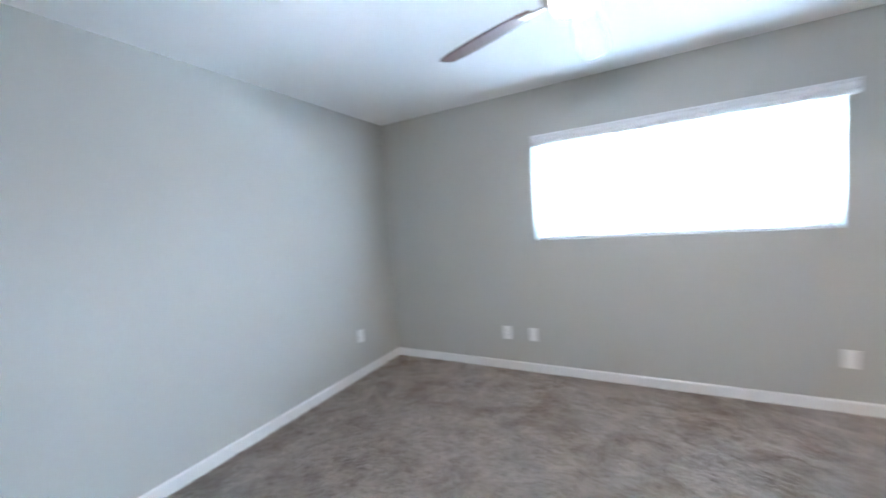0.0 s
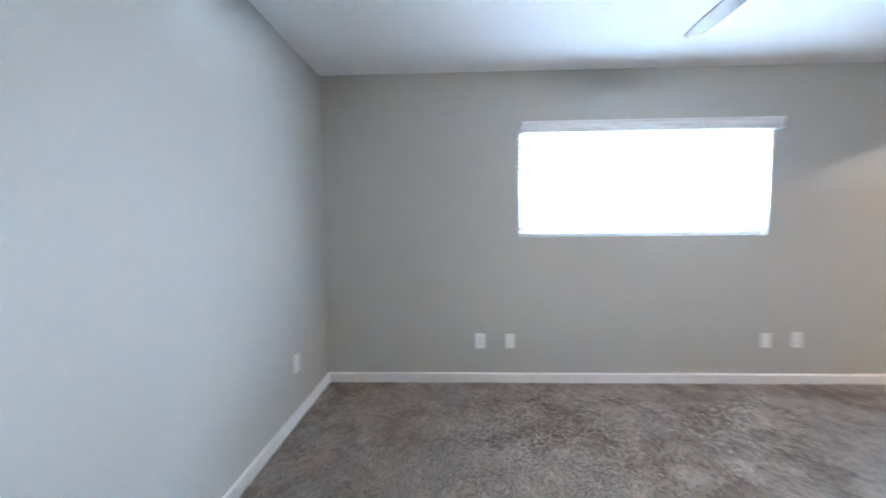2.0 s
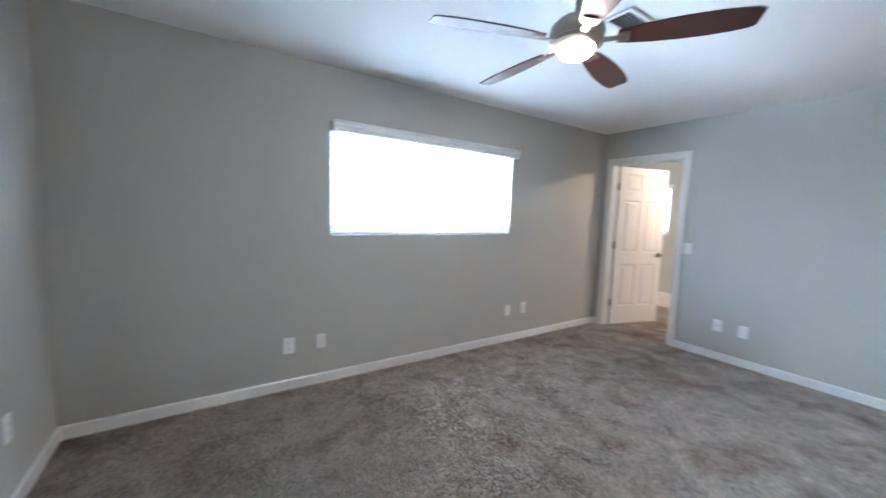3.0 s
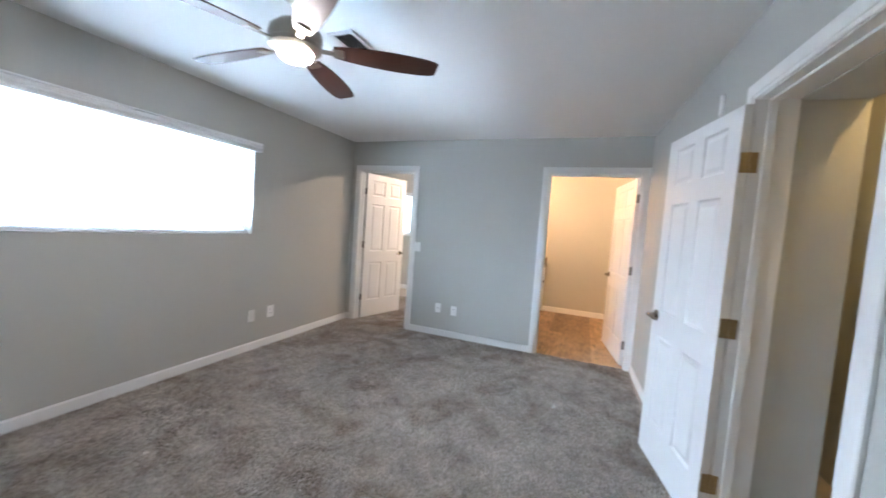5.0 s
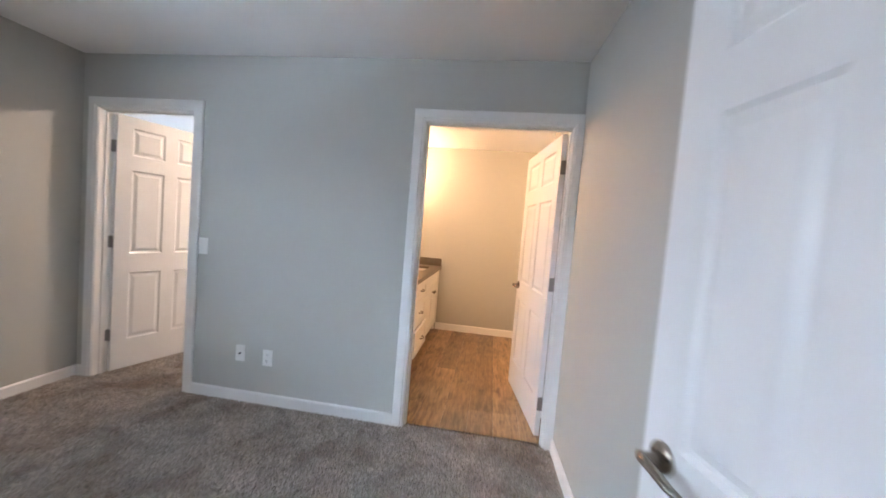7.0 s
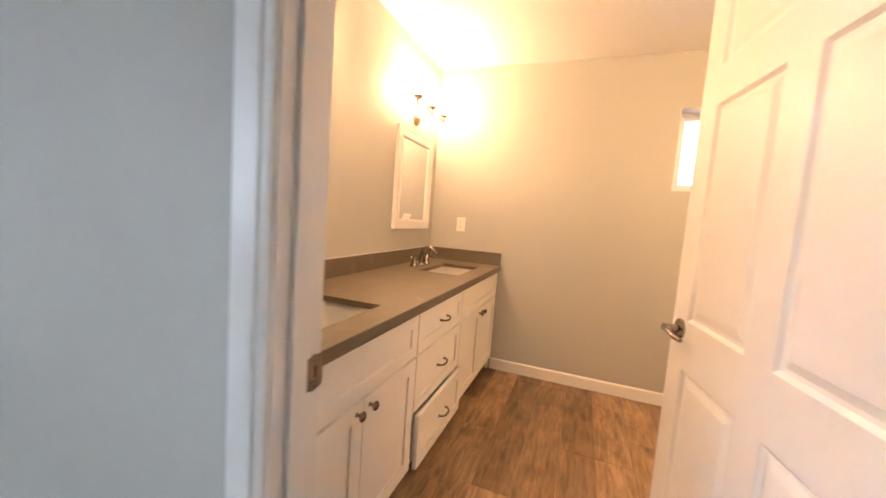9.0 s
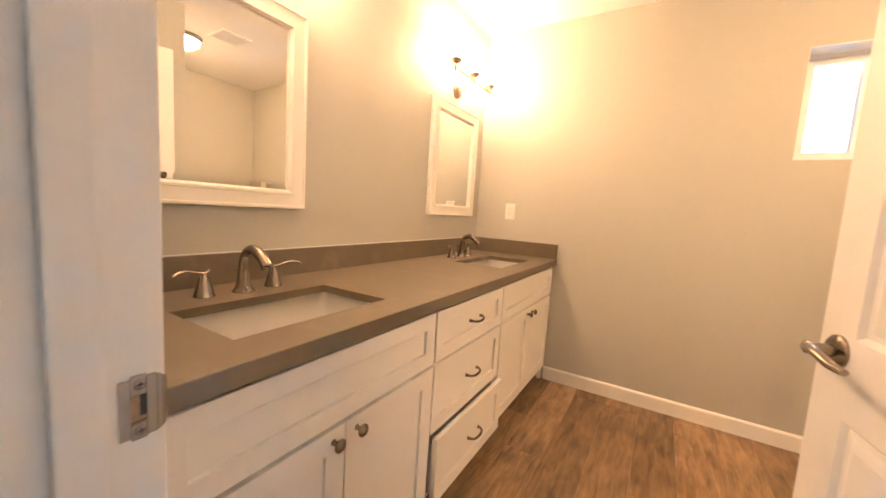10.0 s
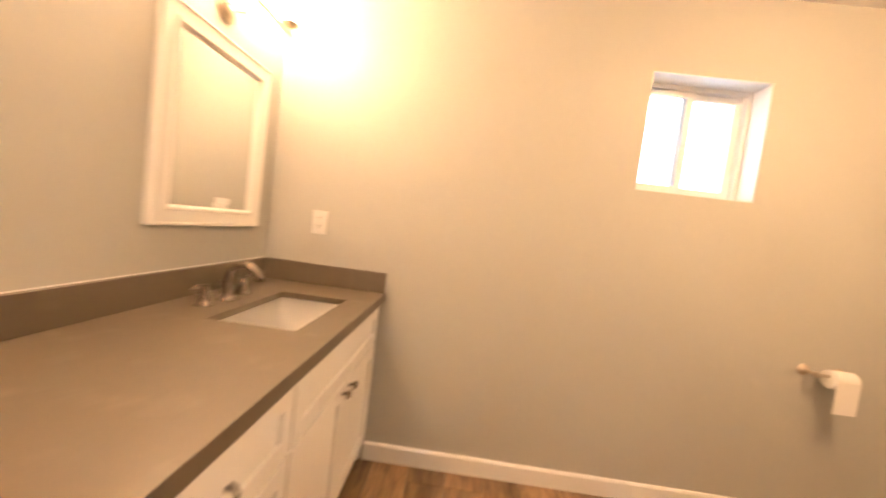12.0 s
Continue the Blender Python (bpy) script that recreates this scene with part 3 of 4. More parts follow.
# ---- the bedroom window with its blind ----
def slider(name, label, w, h, m, split=0.5, fr=0.045, dep=0.06):
    """A two-light vinyl slider: x along the wall, z up, the outside to +y."""
    top = thing(name, label, "window", m, "structure")
    part("window_frame", boxes((0, w, 0, dep, 0, fr), (0, w, 0, dep, h - fr, h), (0, fr, 0, dep, fr, h - fr), (w - fr, w, 0, dep, fr, h - fr)), VINYL, top)
    for x0, x1, y in ((fr, w * split + 0.02, 0.008), (w * split - 0.02, w - fr, 0.032)):
        s = 0.032
        sash = part("sash", boxes((x0, x1, y, y + 0.022, fr, fr + s), (x0, x1, y, y + 0.022, h - fr - s, h - fr), (x0, x0 + s, y, y + 0.022, fr + s, h - fr - s), (x1 - s, x1, y, y + 0.022, fr + s, h - fr - s)), VINYL, top)
        pane = part("pane", boxes((x0 + s, x1 - s, y + 0.009, y + 0.013, fr + s, h - fr - s)), GLASS, sash)
        pane.visible_shadow = False
    part("latch", boxes((w * split - 0.016, w * split + 0.004, -0.008, 0.008, h * 0.47, h * 0.56), bevel=0.003), VINYL, top)
    return top


slider("window_1", "white vinyl sliding window behind a blind", WX1 - WX0, WZ1 - WZ0, Matrix.Translation((WX0, YN + 0.095, WZ0)))
blind = thing("window_blind", "white slatted blind, lowered with half-open slats", "blind", Matrix.Translation((WX0, YN, WZ0)))
BW = WX1 - WX0
bm = bmesh.new()
vp = [(0.0, 0.0), (-0.050, 0.0), (-0.056, 0.010), (-0.056, 0.022), (-0.050, 0.026), (-0.050, 0.034), (-0.058, 0.040), (-0.058, 0.062), (-0.052, 0.066), (-0.062, 0.072), (-0.062, 0.082), (0.0, 0.082)]
for nm, x0, x1 in (("valance", 0.012, BW + 0.045),):
    ends = [[bm.verts.new((x, a, b + 0.785)) for a, b in vp] for x in (x0, x1)]
    for i in range(len(vp)):
        j = (i + 1) % len(vp)
        bm.faces.new((ends[0][i], ends[0][j], ends[1][j], ends[1][i]))
    bm.faces.new(ends[0])
    bm.faces.new(list(reversed(ends[1])))
    bmesh.ops.recalc_face_normals(bm, faces=bm.faces)
part("valance", bm, SLAT, blind, "ribbed white valance")
part("headrail", boxes((0.01, BW - 0.01, 0.015, 0.065, 0.79, 0.85)), SLAT, blind)
bm = bmesh.new()
sl = [bm.verts.new((x, y, 0.004 * (1 - (y / 0.025) ** 2) + s)) for x in (0.012, BW - 0.028) for s in (0.0, 0.0028) for y in (-0.025, -0.0125, 0.0, 0.0125, 0.025)]
for k in range(4):
    bm.faces.new((sl[k], sl[k + 1], sl[11 + k], sl[10 + k]))
    bm.faces.new((sl[5 + k], sl[15 + k], sl[16 + k], sl[6 + k]))
for a, b in ((0, 5), (4, 9)):
    bm.faces.new((sl[a], sl[a + 10], sl[b + 10], sl[b]))
bmesh.ops.recalc_face_normals(bm, faces=bm.faces)
slat_me = mesh("slat", bm, SLAT)
for k in range(18):
    part("slat", slat_me, SLAT, blind, m=Matrix.Translation((0, 0.040, 0.035 + k * 0.0425)) @ Matrix.Rotation(radians(SLAT_TILT), 4, "X"))
part("bottom_rail", boxes((0.012, BW - 0.028, 0.016, 0.062, 0.004, 0.022), bevel=0.004), SLAT, blind)
for x in (0.16, BW / 2, BW - 0.18):
    part("ladder_cord", tube([(x, 0.014, 0.02), (x, 0.014, 0.79)], 0.0012, 6), SLAT, blind)

# hall and bathroom windows
slider("window_2", "small white vinyl sliding window high in the bathroom wall", BWY1 - BWY0, BWZ1 - BWZ0, Matrix.Translation((BXE + 0.115, BWY1, BWZ0)) @ Matrix.Rotation(radians(-90), 4, "Z"), split=0.46, fr=0.024)
structure("window_reveal", "white painted return round the bathroom window", "trim", boxes((BXE + 0.001, BXE + 0.115, BWY0 + 0.004, BWY1 - 0.004, BWZ1 - 0.004, BWZ1 - 0.0005), (BXE + 0.001, BXE + 0.115, BWY0 + 0.0005, BWY0 + 0.004, BWZ0, BWZ1), (BXE + 0.001, BXE + 0.115, BWY1 - 0.004, BWY1 - 0.0005, BWZ0, BWZ1), (BXE + 0.001, BXE + 0.115, BWY0 + 0.004, BWY1 - 0.004, BWZ0 + 0.0005, BWZ0 + 0.004)), TRIM)
slider("window_3", "white vinyl window in the hall", 1.0, 0.9, Matrix.Translation((5.05, 4.78, 1.12)) @ Matrix.Rotation(radians(-90), 4, "Z"))


# ---- ceiling fan and ceiling vents ----
fan = thing("ceiling_fan", "bronze ceiling fan with five dark wood blades and a lit bowl", "fan", Matrix.Translation((-0.495, 1.70, -0.027)))
part("canopy", lathe([(0.068, H + 0.0265), (0.070, H + 0.006), (0.062, H - 0.05), (0.030, H - 0.075), (0.016, H - 0.08)], 32), BRONZE, fan, smooth=40)
part("downrod", lathe([(0.013, 2.37), (0.013, 2.27)], 16), BRONZE, fan, smooth=40)
part("motor_housing", lathe([(0.02, 2.285), (0.045, 2.280), (0.085, 2.262), (0.112, 2.235), (0.118, 2.205), (0.112, 2.180), (0.116, 2.176), (0.114, 2.160), (0.092, 2.148), (0.075, 2.1455)], 40), BRONZE, fan, smooth=40)
part("light_bowl", lathe([(0.075, 2.150), (0.076, 2.138), (0.071, 2.124), (0.056, 2.111), (0.034, 2.104), (0.011, 2.102)], 32), FAN_GLASS, fan, "lit frosted glass bowl", smooth=60)
bm = bmesh.new()
outline = [(0.165, 0.038), (0.22, 0.050), (0.30, 0.061), (0.40, 0.068), (0.50, 0.069), (0.58, 0.064), (0.635, 0.055), (0.655, 0.042)]
loop = [(x, y) for x, y in outline] + [(x + 0.004, -y * 0.94) for x, y in reversed(outline)]
top_f = [bm.verts.new((x, y, 0.006)) for x, y in loop]
bot_f = [bm.verts.new((x, y, 0.0)) for x, y in loop]
bm.faces.new(top_f)
bm.faces.new(list(reversed(bot_f)))
for i in range(len(loop)):
    j = (i + 1) % len(loop)
    bm.faces.new((bot_f[i], bot_f[j], top_f[j], top_f[i]))
bmesh.ops.recalc_face_normals(bm, faces=bm.faces)
blade_me = mesh("blade", bm, BLADE)
arm_me = mesh("blade_arm", boxes((0.10, 0.18, -0.014, 0.014, -0.008, -0.001), (0.165, 0.215, -0.030, 0.030, -0.006, -0.0005), bevel=0.003), BRONZE)
for k in range(5):
    m = Matrix.Rotation(radians(16 + 72 * k), 4, "Z") @ Matrix.Translation((0, 0, 2.172)) @ Matrix.Rotation(radians(-12), 4, "X")
    blade = part("blade", blade_me, BLADE, fan, m=m)
    part("blade_arm", arm_me, BRONZE, blade)


def ceiling_register(name, label, x, y, w, d, slats):
    top = thing(name, label, "vent", Matrix.Translation((x, y, H)))
    f = 0.022
    part("frame", boxes((-w / 2, w / 2, -d / 2, -d / 2 + f, -0.010, 0), (-w / 2, w / 2, d / 2 - f, d / 2, -0.010, 0), (-w / 2, -w / 2 + f, -d / 2 + f, d / 2 - f, -0.010, 0), (w / 2 - f, w / 2, -d / 2 + f, d / 2 - f, -0.010, 0)), TRIM, top)
    part("backing", boxes((-w / 2 + f, w / 2 - f, -d / 2 + f, d / 2 - f, -0.002, 0)), SLOT, top)
    me = mesh("slat", boxes((-w / 2 + f, w / 2 - f, -0.007, 0.007, -0.0006, 0.0006)), TRIM)
    for k in range(slats):
        yy = -d / 2 + f + (k + 0.5) * (d - 2 * f) / slats
        part("slat", me, TRIM, top, m=Matrix.Translation((0, yy, -0.007)) @ Matrix.Rotation(radians(38), 4, "X"))
    return top


ceiling_register("ceiling_vent", "white slatted ceiling air register by the fan", 0.05, 1.78, 0.30, 0.17, 6)
ceiling_register("exhaust_vent", "white slatted exhaust grille in the bathroom ceiling", 3.95, -0.393, 0.23, 0.23, 9)
dome = thing("dome_light", "lit glass dome ceiling light with a bronze ring", "ceiling light", Matrix.Translation((3.749, -0.727, H)) @ Matrix.Scale(0.85, 4))
part("ring", lathe([(0.155, 0.0), (0.160, -0.015), (0.150, -0.038), (0.138, -0.040)], 32), BRONZE, dome, smooth=40)
part("dome", lathe([(0.138, -0.036), (0.128, -0.065), (0.095, -0.095), (0.05, -0.112), (0.012, -0.116)], 32), DOME_GLASS, dome, "lit frosted glass dome", smooth=60)
hall_lamp = thing("hall_light", "lit glass dome ceiling light in the hall", "ceiling light", Matrix.Translation((3.70, 2.35, H)))
part("ring", lathe([(0.155, 0.0), (0.160, -0.015), (0.150, -0.038), (0.138, -0.040)], 32), BRONZE, hall_lamp, smooth=40)
part("dome", lathe([(0.138, -0.036), (0.128, -0.065), (0.095, -0.095), (0.05, -0.112), (0.012, -0.116)], 32), glow("lit_hall_dome", (1.0, 0.76, 0.55), GLOW_HALL), hall_lamp, "lit frosted glass dome", smooth=60)
# added globe, hidden behind the header, gives the closet walls their warm light
closet_fill = thing("closet_fill_light", "unseen globe added to light the closet walls", "ceiling light", Matrix.Translation((0.06, -0.80, H)))
part("base", lathe([(0.06, 0.0), (0.06, -0.02), (0.04, -0.03)], 24), NICKEL, closet_fill, smooth=40)
part("globe", lathe([(0.035, -0.028), (0.06, -0.05), (0.068, -0.085), (0.055, -0.12), (0.02, -0.14)], 24), glow("closet_fill_globe", (1.0, 0.66, 0.25), GLOW_CLOSET), closet_fill, smooth=60)


# ---- bathroom vanity ----
CT, CB = 0.857, 0.815                                # counter top and underside
FY = 0.985                                           # faces of doors and drawers


def shaker(w, h, rail=0.058, t=0.02):
    """A shaker frame in one ring: x 0 to w, z 0 to h, face at y = 0, back at y = t."""
    bm = bmesh.new()
    e = 0.0014
    rings = []
    for x0, z0, y in ((e, e, 0), (0, 0, e), (0, 0, t), (rail, rail, t), (rail, rail, e), (rail - e, rail - e, 0)):
        rings.append([bm.verts.new(p) for p in ((x0, y, z0), (w - x0, y, z0), (w - x0, y, h - z0), (x0, y, h - z0))])
    for i in range(len(rings)):
        a, b = rings[i], rings[(i + 1) % len(rings)]
        for k in range(4):
            j = (k + 1) % 4
            bm.faces.new((a[k], a[j], b[j], b[k]))
    bmesh.ops.recalc_face_normals(bm, faces=bm.faces)
    return bm


def front(name, parent, m, w, h, rail=0.058):
    """A shaker door or drawer front with its recessed panel."""
    f = part(name, shaker(w, h, rail), CABINET, parent, m=m)
    part("panel", boxes((rail - 0.004, w - rail + 0.004, 0.010, 0.017, rail - 0.004, h - rail + 0.004)), CABINET, f)
    return f



def knob(parent, x, z):
    part("knob", lathe([(0.008, 0.0), (0.006, 0.004), (0.005, 0.012), (0.012, 0.016), (0.0165, 0.021), (0.0165, 0.025), (0.011, 0.030), (0.003, 0.032)], 20, axis="y", at=(x, 0, z)), NICKEL, parent, "round brushed nickel knob", smooth=40)


def pull(parent, x, z):
    pts = [(x - 0.048, 0, z), (x - 0.046, -0.012, z), (x - 0.036, -0.024, z - 0.002), (x - 0.015, -0.029, z - 0.004), (x + 0.015, -0.029, z - 0.004), (x + 0.036, -0.024, z - 0.002), (x + 0.046, -0.012, z), (x + 0.048, 0, z)]
    part("pull", tube(pts, [0.007, 0.005, 0.0042, 0.005, 0.005, 0.0042, 0.005, 0.007], 10), NICKEL, parent, "arched brushed nickel pull", smooth=40)


def cabinet(label, x0, x1):
    top = thing("vanity_cabinet", label, "cabinet", Matrix.Translation((x0, FY, 0)), group="bathroom vanity cabinets")
    w = x1 - x0
    back = BYN - FY - 0.003
    part("body", boxes((0.001, 0.018, 0.021, back, 0.10, CB), (w - 0.018, w - 0.001, 0.021, back, 0.10, CB), (0.018, w - 0.018, 0.021, back, 0.10, 0.118), (0.018, w - 0.018, back - 0.01, back, 0.118, CB), (0.018, w - 0.018, 0.021, 0.040, CB - 0.03, CB), (0.018, w - 0.018, 0.021, 0.040, 0.612, 0.63)), CABINET, top)
    # recess board, its grey standing in for the shade below the doors
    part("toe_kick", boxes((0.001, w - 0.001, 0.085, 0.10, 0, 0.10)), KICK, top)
    return top, w


for x0, x1 in ((2.520, 3.315), (3.912, 4.800)):
    cab, w = cabinet("white shaker vanity cabinet with two doors under a sink", x0, x1)
    front("false_front", cab, Matrix.Translation((0.004, 0, 0.624)), w - 0.008, 0.178, 0.05)
    dw = w / 2 - 0.006
    for x, kx in ((0.004, dw - 0.036), (w / 2 + 0.002, 0.036)):
        d = front("door", cab, Matrix.Translation((x, 0, 0.108)), dw, 0.505)
        knob(d, kx, 0.472)
cab, w = cabinet("white shaker drawer cabinet, its bottom drawer slightly open", 3.318, 3.909)
for z, h, y in ((0.624, 0.178, 0.0), (0.362, 0.252, 0.0), (0.108, 0.246, -0.028)):
    d = front("drawer", cab, Matrix.Translation((0.004, y, z)), w - 0.008, h, 0.05)
    pull(d, (w - 0.008) / 2, h / 2 + 0.004)
    if y:
        part("drawer_box", boxes((0.02, w - 0.03, 0.0205, 0.045, 0.02, h - 0.04)), CABINET, d)
thing("filler_strip", "white filler strip between vanity and wall", "trim", bm=boxes((XE + T + 0.001, 2.518, 1.008, 1.03, 0.0, CB)), material=CABINET)
thing("filler_strip", "white filler strip between vanity and wall", "trim", bm=boxes((4.802, BXE - 0.001, 1.008, 1.03, 0.0, CB)), material=CABINET)

SINKS = ((2.700, 3.165, 1.085, 1.365), (4.105, 4.575, 1.085, 1.365))
top = thing("countertop", "taupe quartz double-sink countertop with a low splash", "countertop")
cx = [XE + T + 0.001, SINKS[0][0], SINKS[0][1], SINKS[1][0], SINKS[1][1], BXE - 0.001]
bm = bmesh.new()
y0, ya, yb, y1 = 0.968, SINKS[0][2], SINKS[0][3], BYN - 0.001
for x0, x1, a, b in ((cx[0], cx[5], yb, y1), (cx[0], cx[5], y0 + 0.012, ya), (cx[0], cx[1], ya, yb), (cx[2], cx[3], ya, yb), (cx[4], cx[5], ya, yb)):
    box(bm, x0, x1, a, b, CT - 0.024, CT)
part("slab", bm, QUARTZ, top)
# eased front edge
bm = bmesh.new()
prof = [(y0 + 0.012, CB - 0.002), (y0 + 0.003, CB - 0.002), (y0, CB + 0.004), (y0, CT - 0.0015), (y0 + 0.0015, CT), (y0 + 0.012, CT)]
ends = [[bm.verts.new((x, a, b)) for a, b in prof] for x in (cx[0], cx[5])]
for i in range(len(prof)):
    j = (i + 1) % len(prof)
    bm.faces.new((ends[0][i], ends[0][j], ends[1][j], ends[1][i]))
bm.faces.new(ends[0])
bm.faces.new(list(reversed(ends[1])))
bmesh.ops.recalc_face_normals(bm, faces=bm.faces)
part("front_edge", bm, QUARTZ, top)
part("backsplash", boxes((cx[0], cx[5] - 0.0215, BYN - 0.021, BYN - 0.001, CT + 0.0005, CT + 0.101), bevel=0.0015), QUARTZ, top)
part("side_splash", boxes((BXE - 0.021, BXE - 0.001, y0 + 0.004, BYN - 0.001, CT + 0.0005, CT + 0.101), bevel=0.0015), QUARTZ, top)
part("caulk_line", boxes((cx[0], cx[5] - 0.022, BYN - 0.004, BYN - 0.0005, CT + 0.101, CT + 0.104)), TRIM, top)


def sink(x0, x1, y0, y1):
    """An undermount rectangular basin with rounded corners and a drain."""
    s = thing("bathroom_sink", "white rectangular undermount sink in the quartz top", "sink", Matrix.Translation(((x0 + x1) / 2, (y0 + y1) / 2, 0)), group="vanity sinks")
    hw, hd = (x1 - x0) / 2 + 0.006, (y1 - y0) / 2 + 0.006
    bm = bmesh.new()

    def ring(a, b, r, z):
        pts = []
        for cx_, cy_, a0 in ((a - r, b - r, 0), (-a + r, b - r, 90), (-a + r, -b + r, 180), (a - r, -b + r, 270)):
            for k in range(5):
                t = radians(a0 + k * 22.5)
                pts.append(bm.verts.new((cx_ + r * math.cos(t), cy_ + r * math.sin(t), z)))
        return pts

    rings = [ring(hw + 0.02, hd + 0.02, 0.03, (CT - 0.025) - 0.001), ring(hw, hd, 0.022, (CT - 0.025) - 0.001), ring(hw - 0.003, hd - 0.003, 0.022, (CT - 0.025) - 0.01), ring(hw - 0.012, hd - 0.011, 0.026, (CT - 0.025) - 0.040), ring(hw - 0.034, hd - 0.032, 0.034, (CT - 0.025) - 0.080), ring(hw - 0.066, hd - 0.060, 0.045, (CT - 0.025) - 0.102), ring(0.03, 0.03, 0.0299, (CT - 0.025) - 0.112)]
    for a, b in zip(rings, rings[1:]):
        for i in range(20):
            j = (i + 1) % 20
            bm.faces.new((a[i], a[j], b[j], b[i]))
    bm.faces.new(rings[-1])
    bmesh.ops.solidify(bm, geom=list(bm.faces), thickness=-0.008)
    part("basin", bm, CERAMIC, s, smooth=50)
    part("drain", lathe([(0.029, (CT - 0.025) - 0.1115), (0.029, (CT - 0.025) - 0.107), (0.021, (CT - 0.025) - 0.108), (0.018, (CT - 0.025) - 0.105)], 20), NICKEL, s, smooth=40)


def faucet(x, y):
    f = thing("faucet", "brushed nickel widespread faucet with two curved levers", "faucet", Matrix.Translation((x, y, CT)), group="vanity faucets")
    bm = lathe([(0.032, 0.0), (0.032, 0.003), (0.029, 0.006), (0.0245, 0.013), (0.0205, 0.026), (0.0178, 0.046), (0.0160, 0.066)], 28)
    pts, rad = [], []
    for k in range(17):
        u = k / 16
        a = radians(u * 128)
        pts.append((0, -0.048 + 0.048 * math.cos(a), 0.064 + 0.024 * min(1.0, 4 * u) + 0.046 * math.sin(a)))
        rad.append(0.0160 - 0.0030 * math.sin(math.pi * min(1.0, u * 1.1)))
    pts += [(0, -0.094, 0.113), (0, -0.108, 0.101), (0, -0.118, 0.090)]
    rad += [0.0145, 0.0158, 0.0160]
    tube(pts, rad, 16, bm)
    lathe([(0.0125, -0.006), (0.0125, 0.004)], 14, bm, at=(0, -0.112, 0.087))
    part("spout", bm, NICKEL, f, smooth=50)
    part("lift_rod", lathe([(0.0028, 0.02), (0.0028, 0.055), (0.006, 0.058), (0.007, 0.066), (0.003, 0.071)], 12, at=(0, 0.030, 0)), NICKEL, f, smooth=40)
    for s in (-1, 1):
        q = s * 0.106
        bm = lathe([(0.0275, 0.0), (0.0275, 0.003), (0.025, 0.0055), (0.0250, 0.0085), (0.0235, 0.010), (0.0215, 0.022), (0.0165, 0.040), (0.0105, 0.056), (0.0070, 0.063), (0.0065, 0.067)], 28, at=(q, 0.012, 0))
        tube([(q - s * 0.014, 0.014, 0.074), (q - s * 0.006, 0.013, 0.068), (q + s * 0.004, 0.012, 0.067), (q + s * 0.020, 0.009, 0.070), (q + s * 0.040, 0.003, 0.077), (q + s * 0.060, -0.003, 0.080), (q + s * 0.078, -0.008, 0.076), (q + s * 0.090, -0.012, 0.069)], [0.0035, 0.0065, 0.0085, 0.0080, 0.0080, 0.0095, 0.0100, 0.0070], 12, bm, flat=0.5)
        part("handle", bm, NICKEL, f, smooth=50)


for s_ in SINKS:
    sink(*s_)
    faucet((s_[0] + s_[1]) / 2, 1.452)


# ---- mirrors, sconces, paper holder ----
def framed_mirror(x0, x1, z0, z1, lean=0.0):
    """A bevelled glass in a mitred frame; lean: how far its east side hangs off the wall, as an angle."""
    w, h = x1 - x0, z1 - z0
    top = thing("framed_mirror", "wall mirror with a wide white wooden frame", "mirror", Matrix.Translation((x0, BYN, z0)) @ Matrix.Rotation(-lean, 4, "Z"), group="mirrors over the vanity")
    fw = 0.068
    prof = [(0.0, 0.0), (0.0, 0.022), (0.003, 0.026), (0.010, 0.026), (0.012, 0.0225), (0.050, 0.0215), (0.052, 0.026), (0.061, 0.026), (0.065, 0.018), (fw, 0.014), (fw, 0.0)]
    corners = [((0, 0), (w, 0), (0, 1)), ((w, 0), (w, h), (-1, 0)), ((w, h), (0, h), (0, -1)), ((0, h), (0, 0), (1, 0))]
    for a, b, inn in corners:
        bm = bmesh.new()
        along = ((b[0] - a[0]) / (abs(b[0] - a[0]) + abs(b[1] - a[1])), (b[1] - a[1]) / (abs(b[0] - a[0]) + abs(b[1] - a[1])))
        e0 = [bm.verts.new((a[0] + inn[0] * p + along[0] * p, -0.001 - d, a[1] + inn[1] * p + along[1] * p)) for p, d in prof]
        e1 = [bm.verts.new((b[0] + inn[0] * p - along[0] * p, -0.001 - d, b[1] + inn[1] * p - along[1] * p)) for p, d in prof]
        for i in range(len(prof)):
            j = (i + 1) % len(prof)
            bm.faces.new((e0[i], e0[j], e1[j], e1[i]))
        bm.faces.new(e0)
        bm.faces.new(list(reversed(e1)))
        bmesh.ops.recalc_face_normals(bm, faces=bm.faces)
        part("frame_rail", bm, CABINET, top)
    g, bv = fw - 0.002, 0.022
    bm = bmesh.new()
    outer = [bm.verts.new(p) for p in ((g, -0.010, g), (w - g, -0.010, g), (w - g, -0.010, h - g), (g, -0.010, h - g))]
    inner = [bm.verts.new(p) for p in ((g + bv, -0.0125, g + bv), (w - g - bv, -0.0125, g + bv), (w - g - bv, -0.0125, h - g - bv), (g + bv, -0.0125, h - g - bv))]
    back = [bm.verts.new((v.co.x, -0.006, v.co.z)) for v in outer]
    for i in range(4):
        j = (i + 1) % 4
        bm.faces.new((outer[i], outer[j], inner[j], inner[i]))
        bm.faces.new((back[i], back[j], outer[j], outer[i]))
    bm.faces.new(inner)
    bm.faces.new(list(reversed(back)))
    bmesh.ops.recalc_face_normals(bm, faces=bm.faces)
    part("mirror_glass", bm, MIRROR, top, "bevelled mirror glass")


framed_mirror(2.658, 3.238, 1.112, 1.812, radians(0.9))
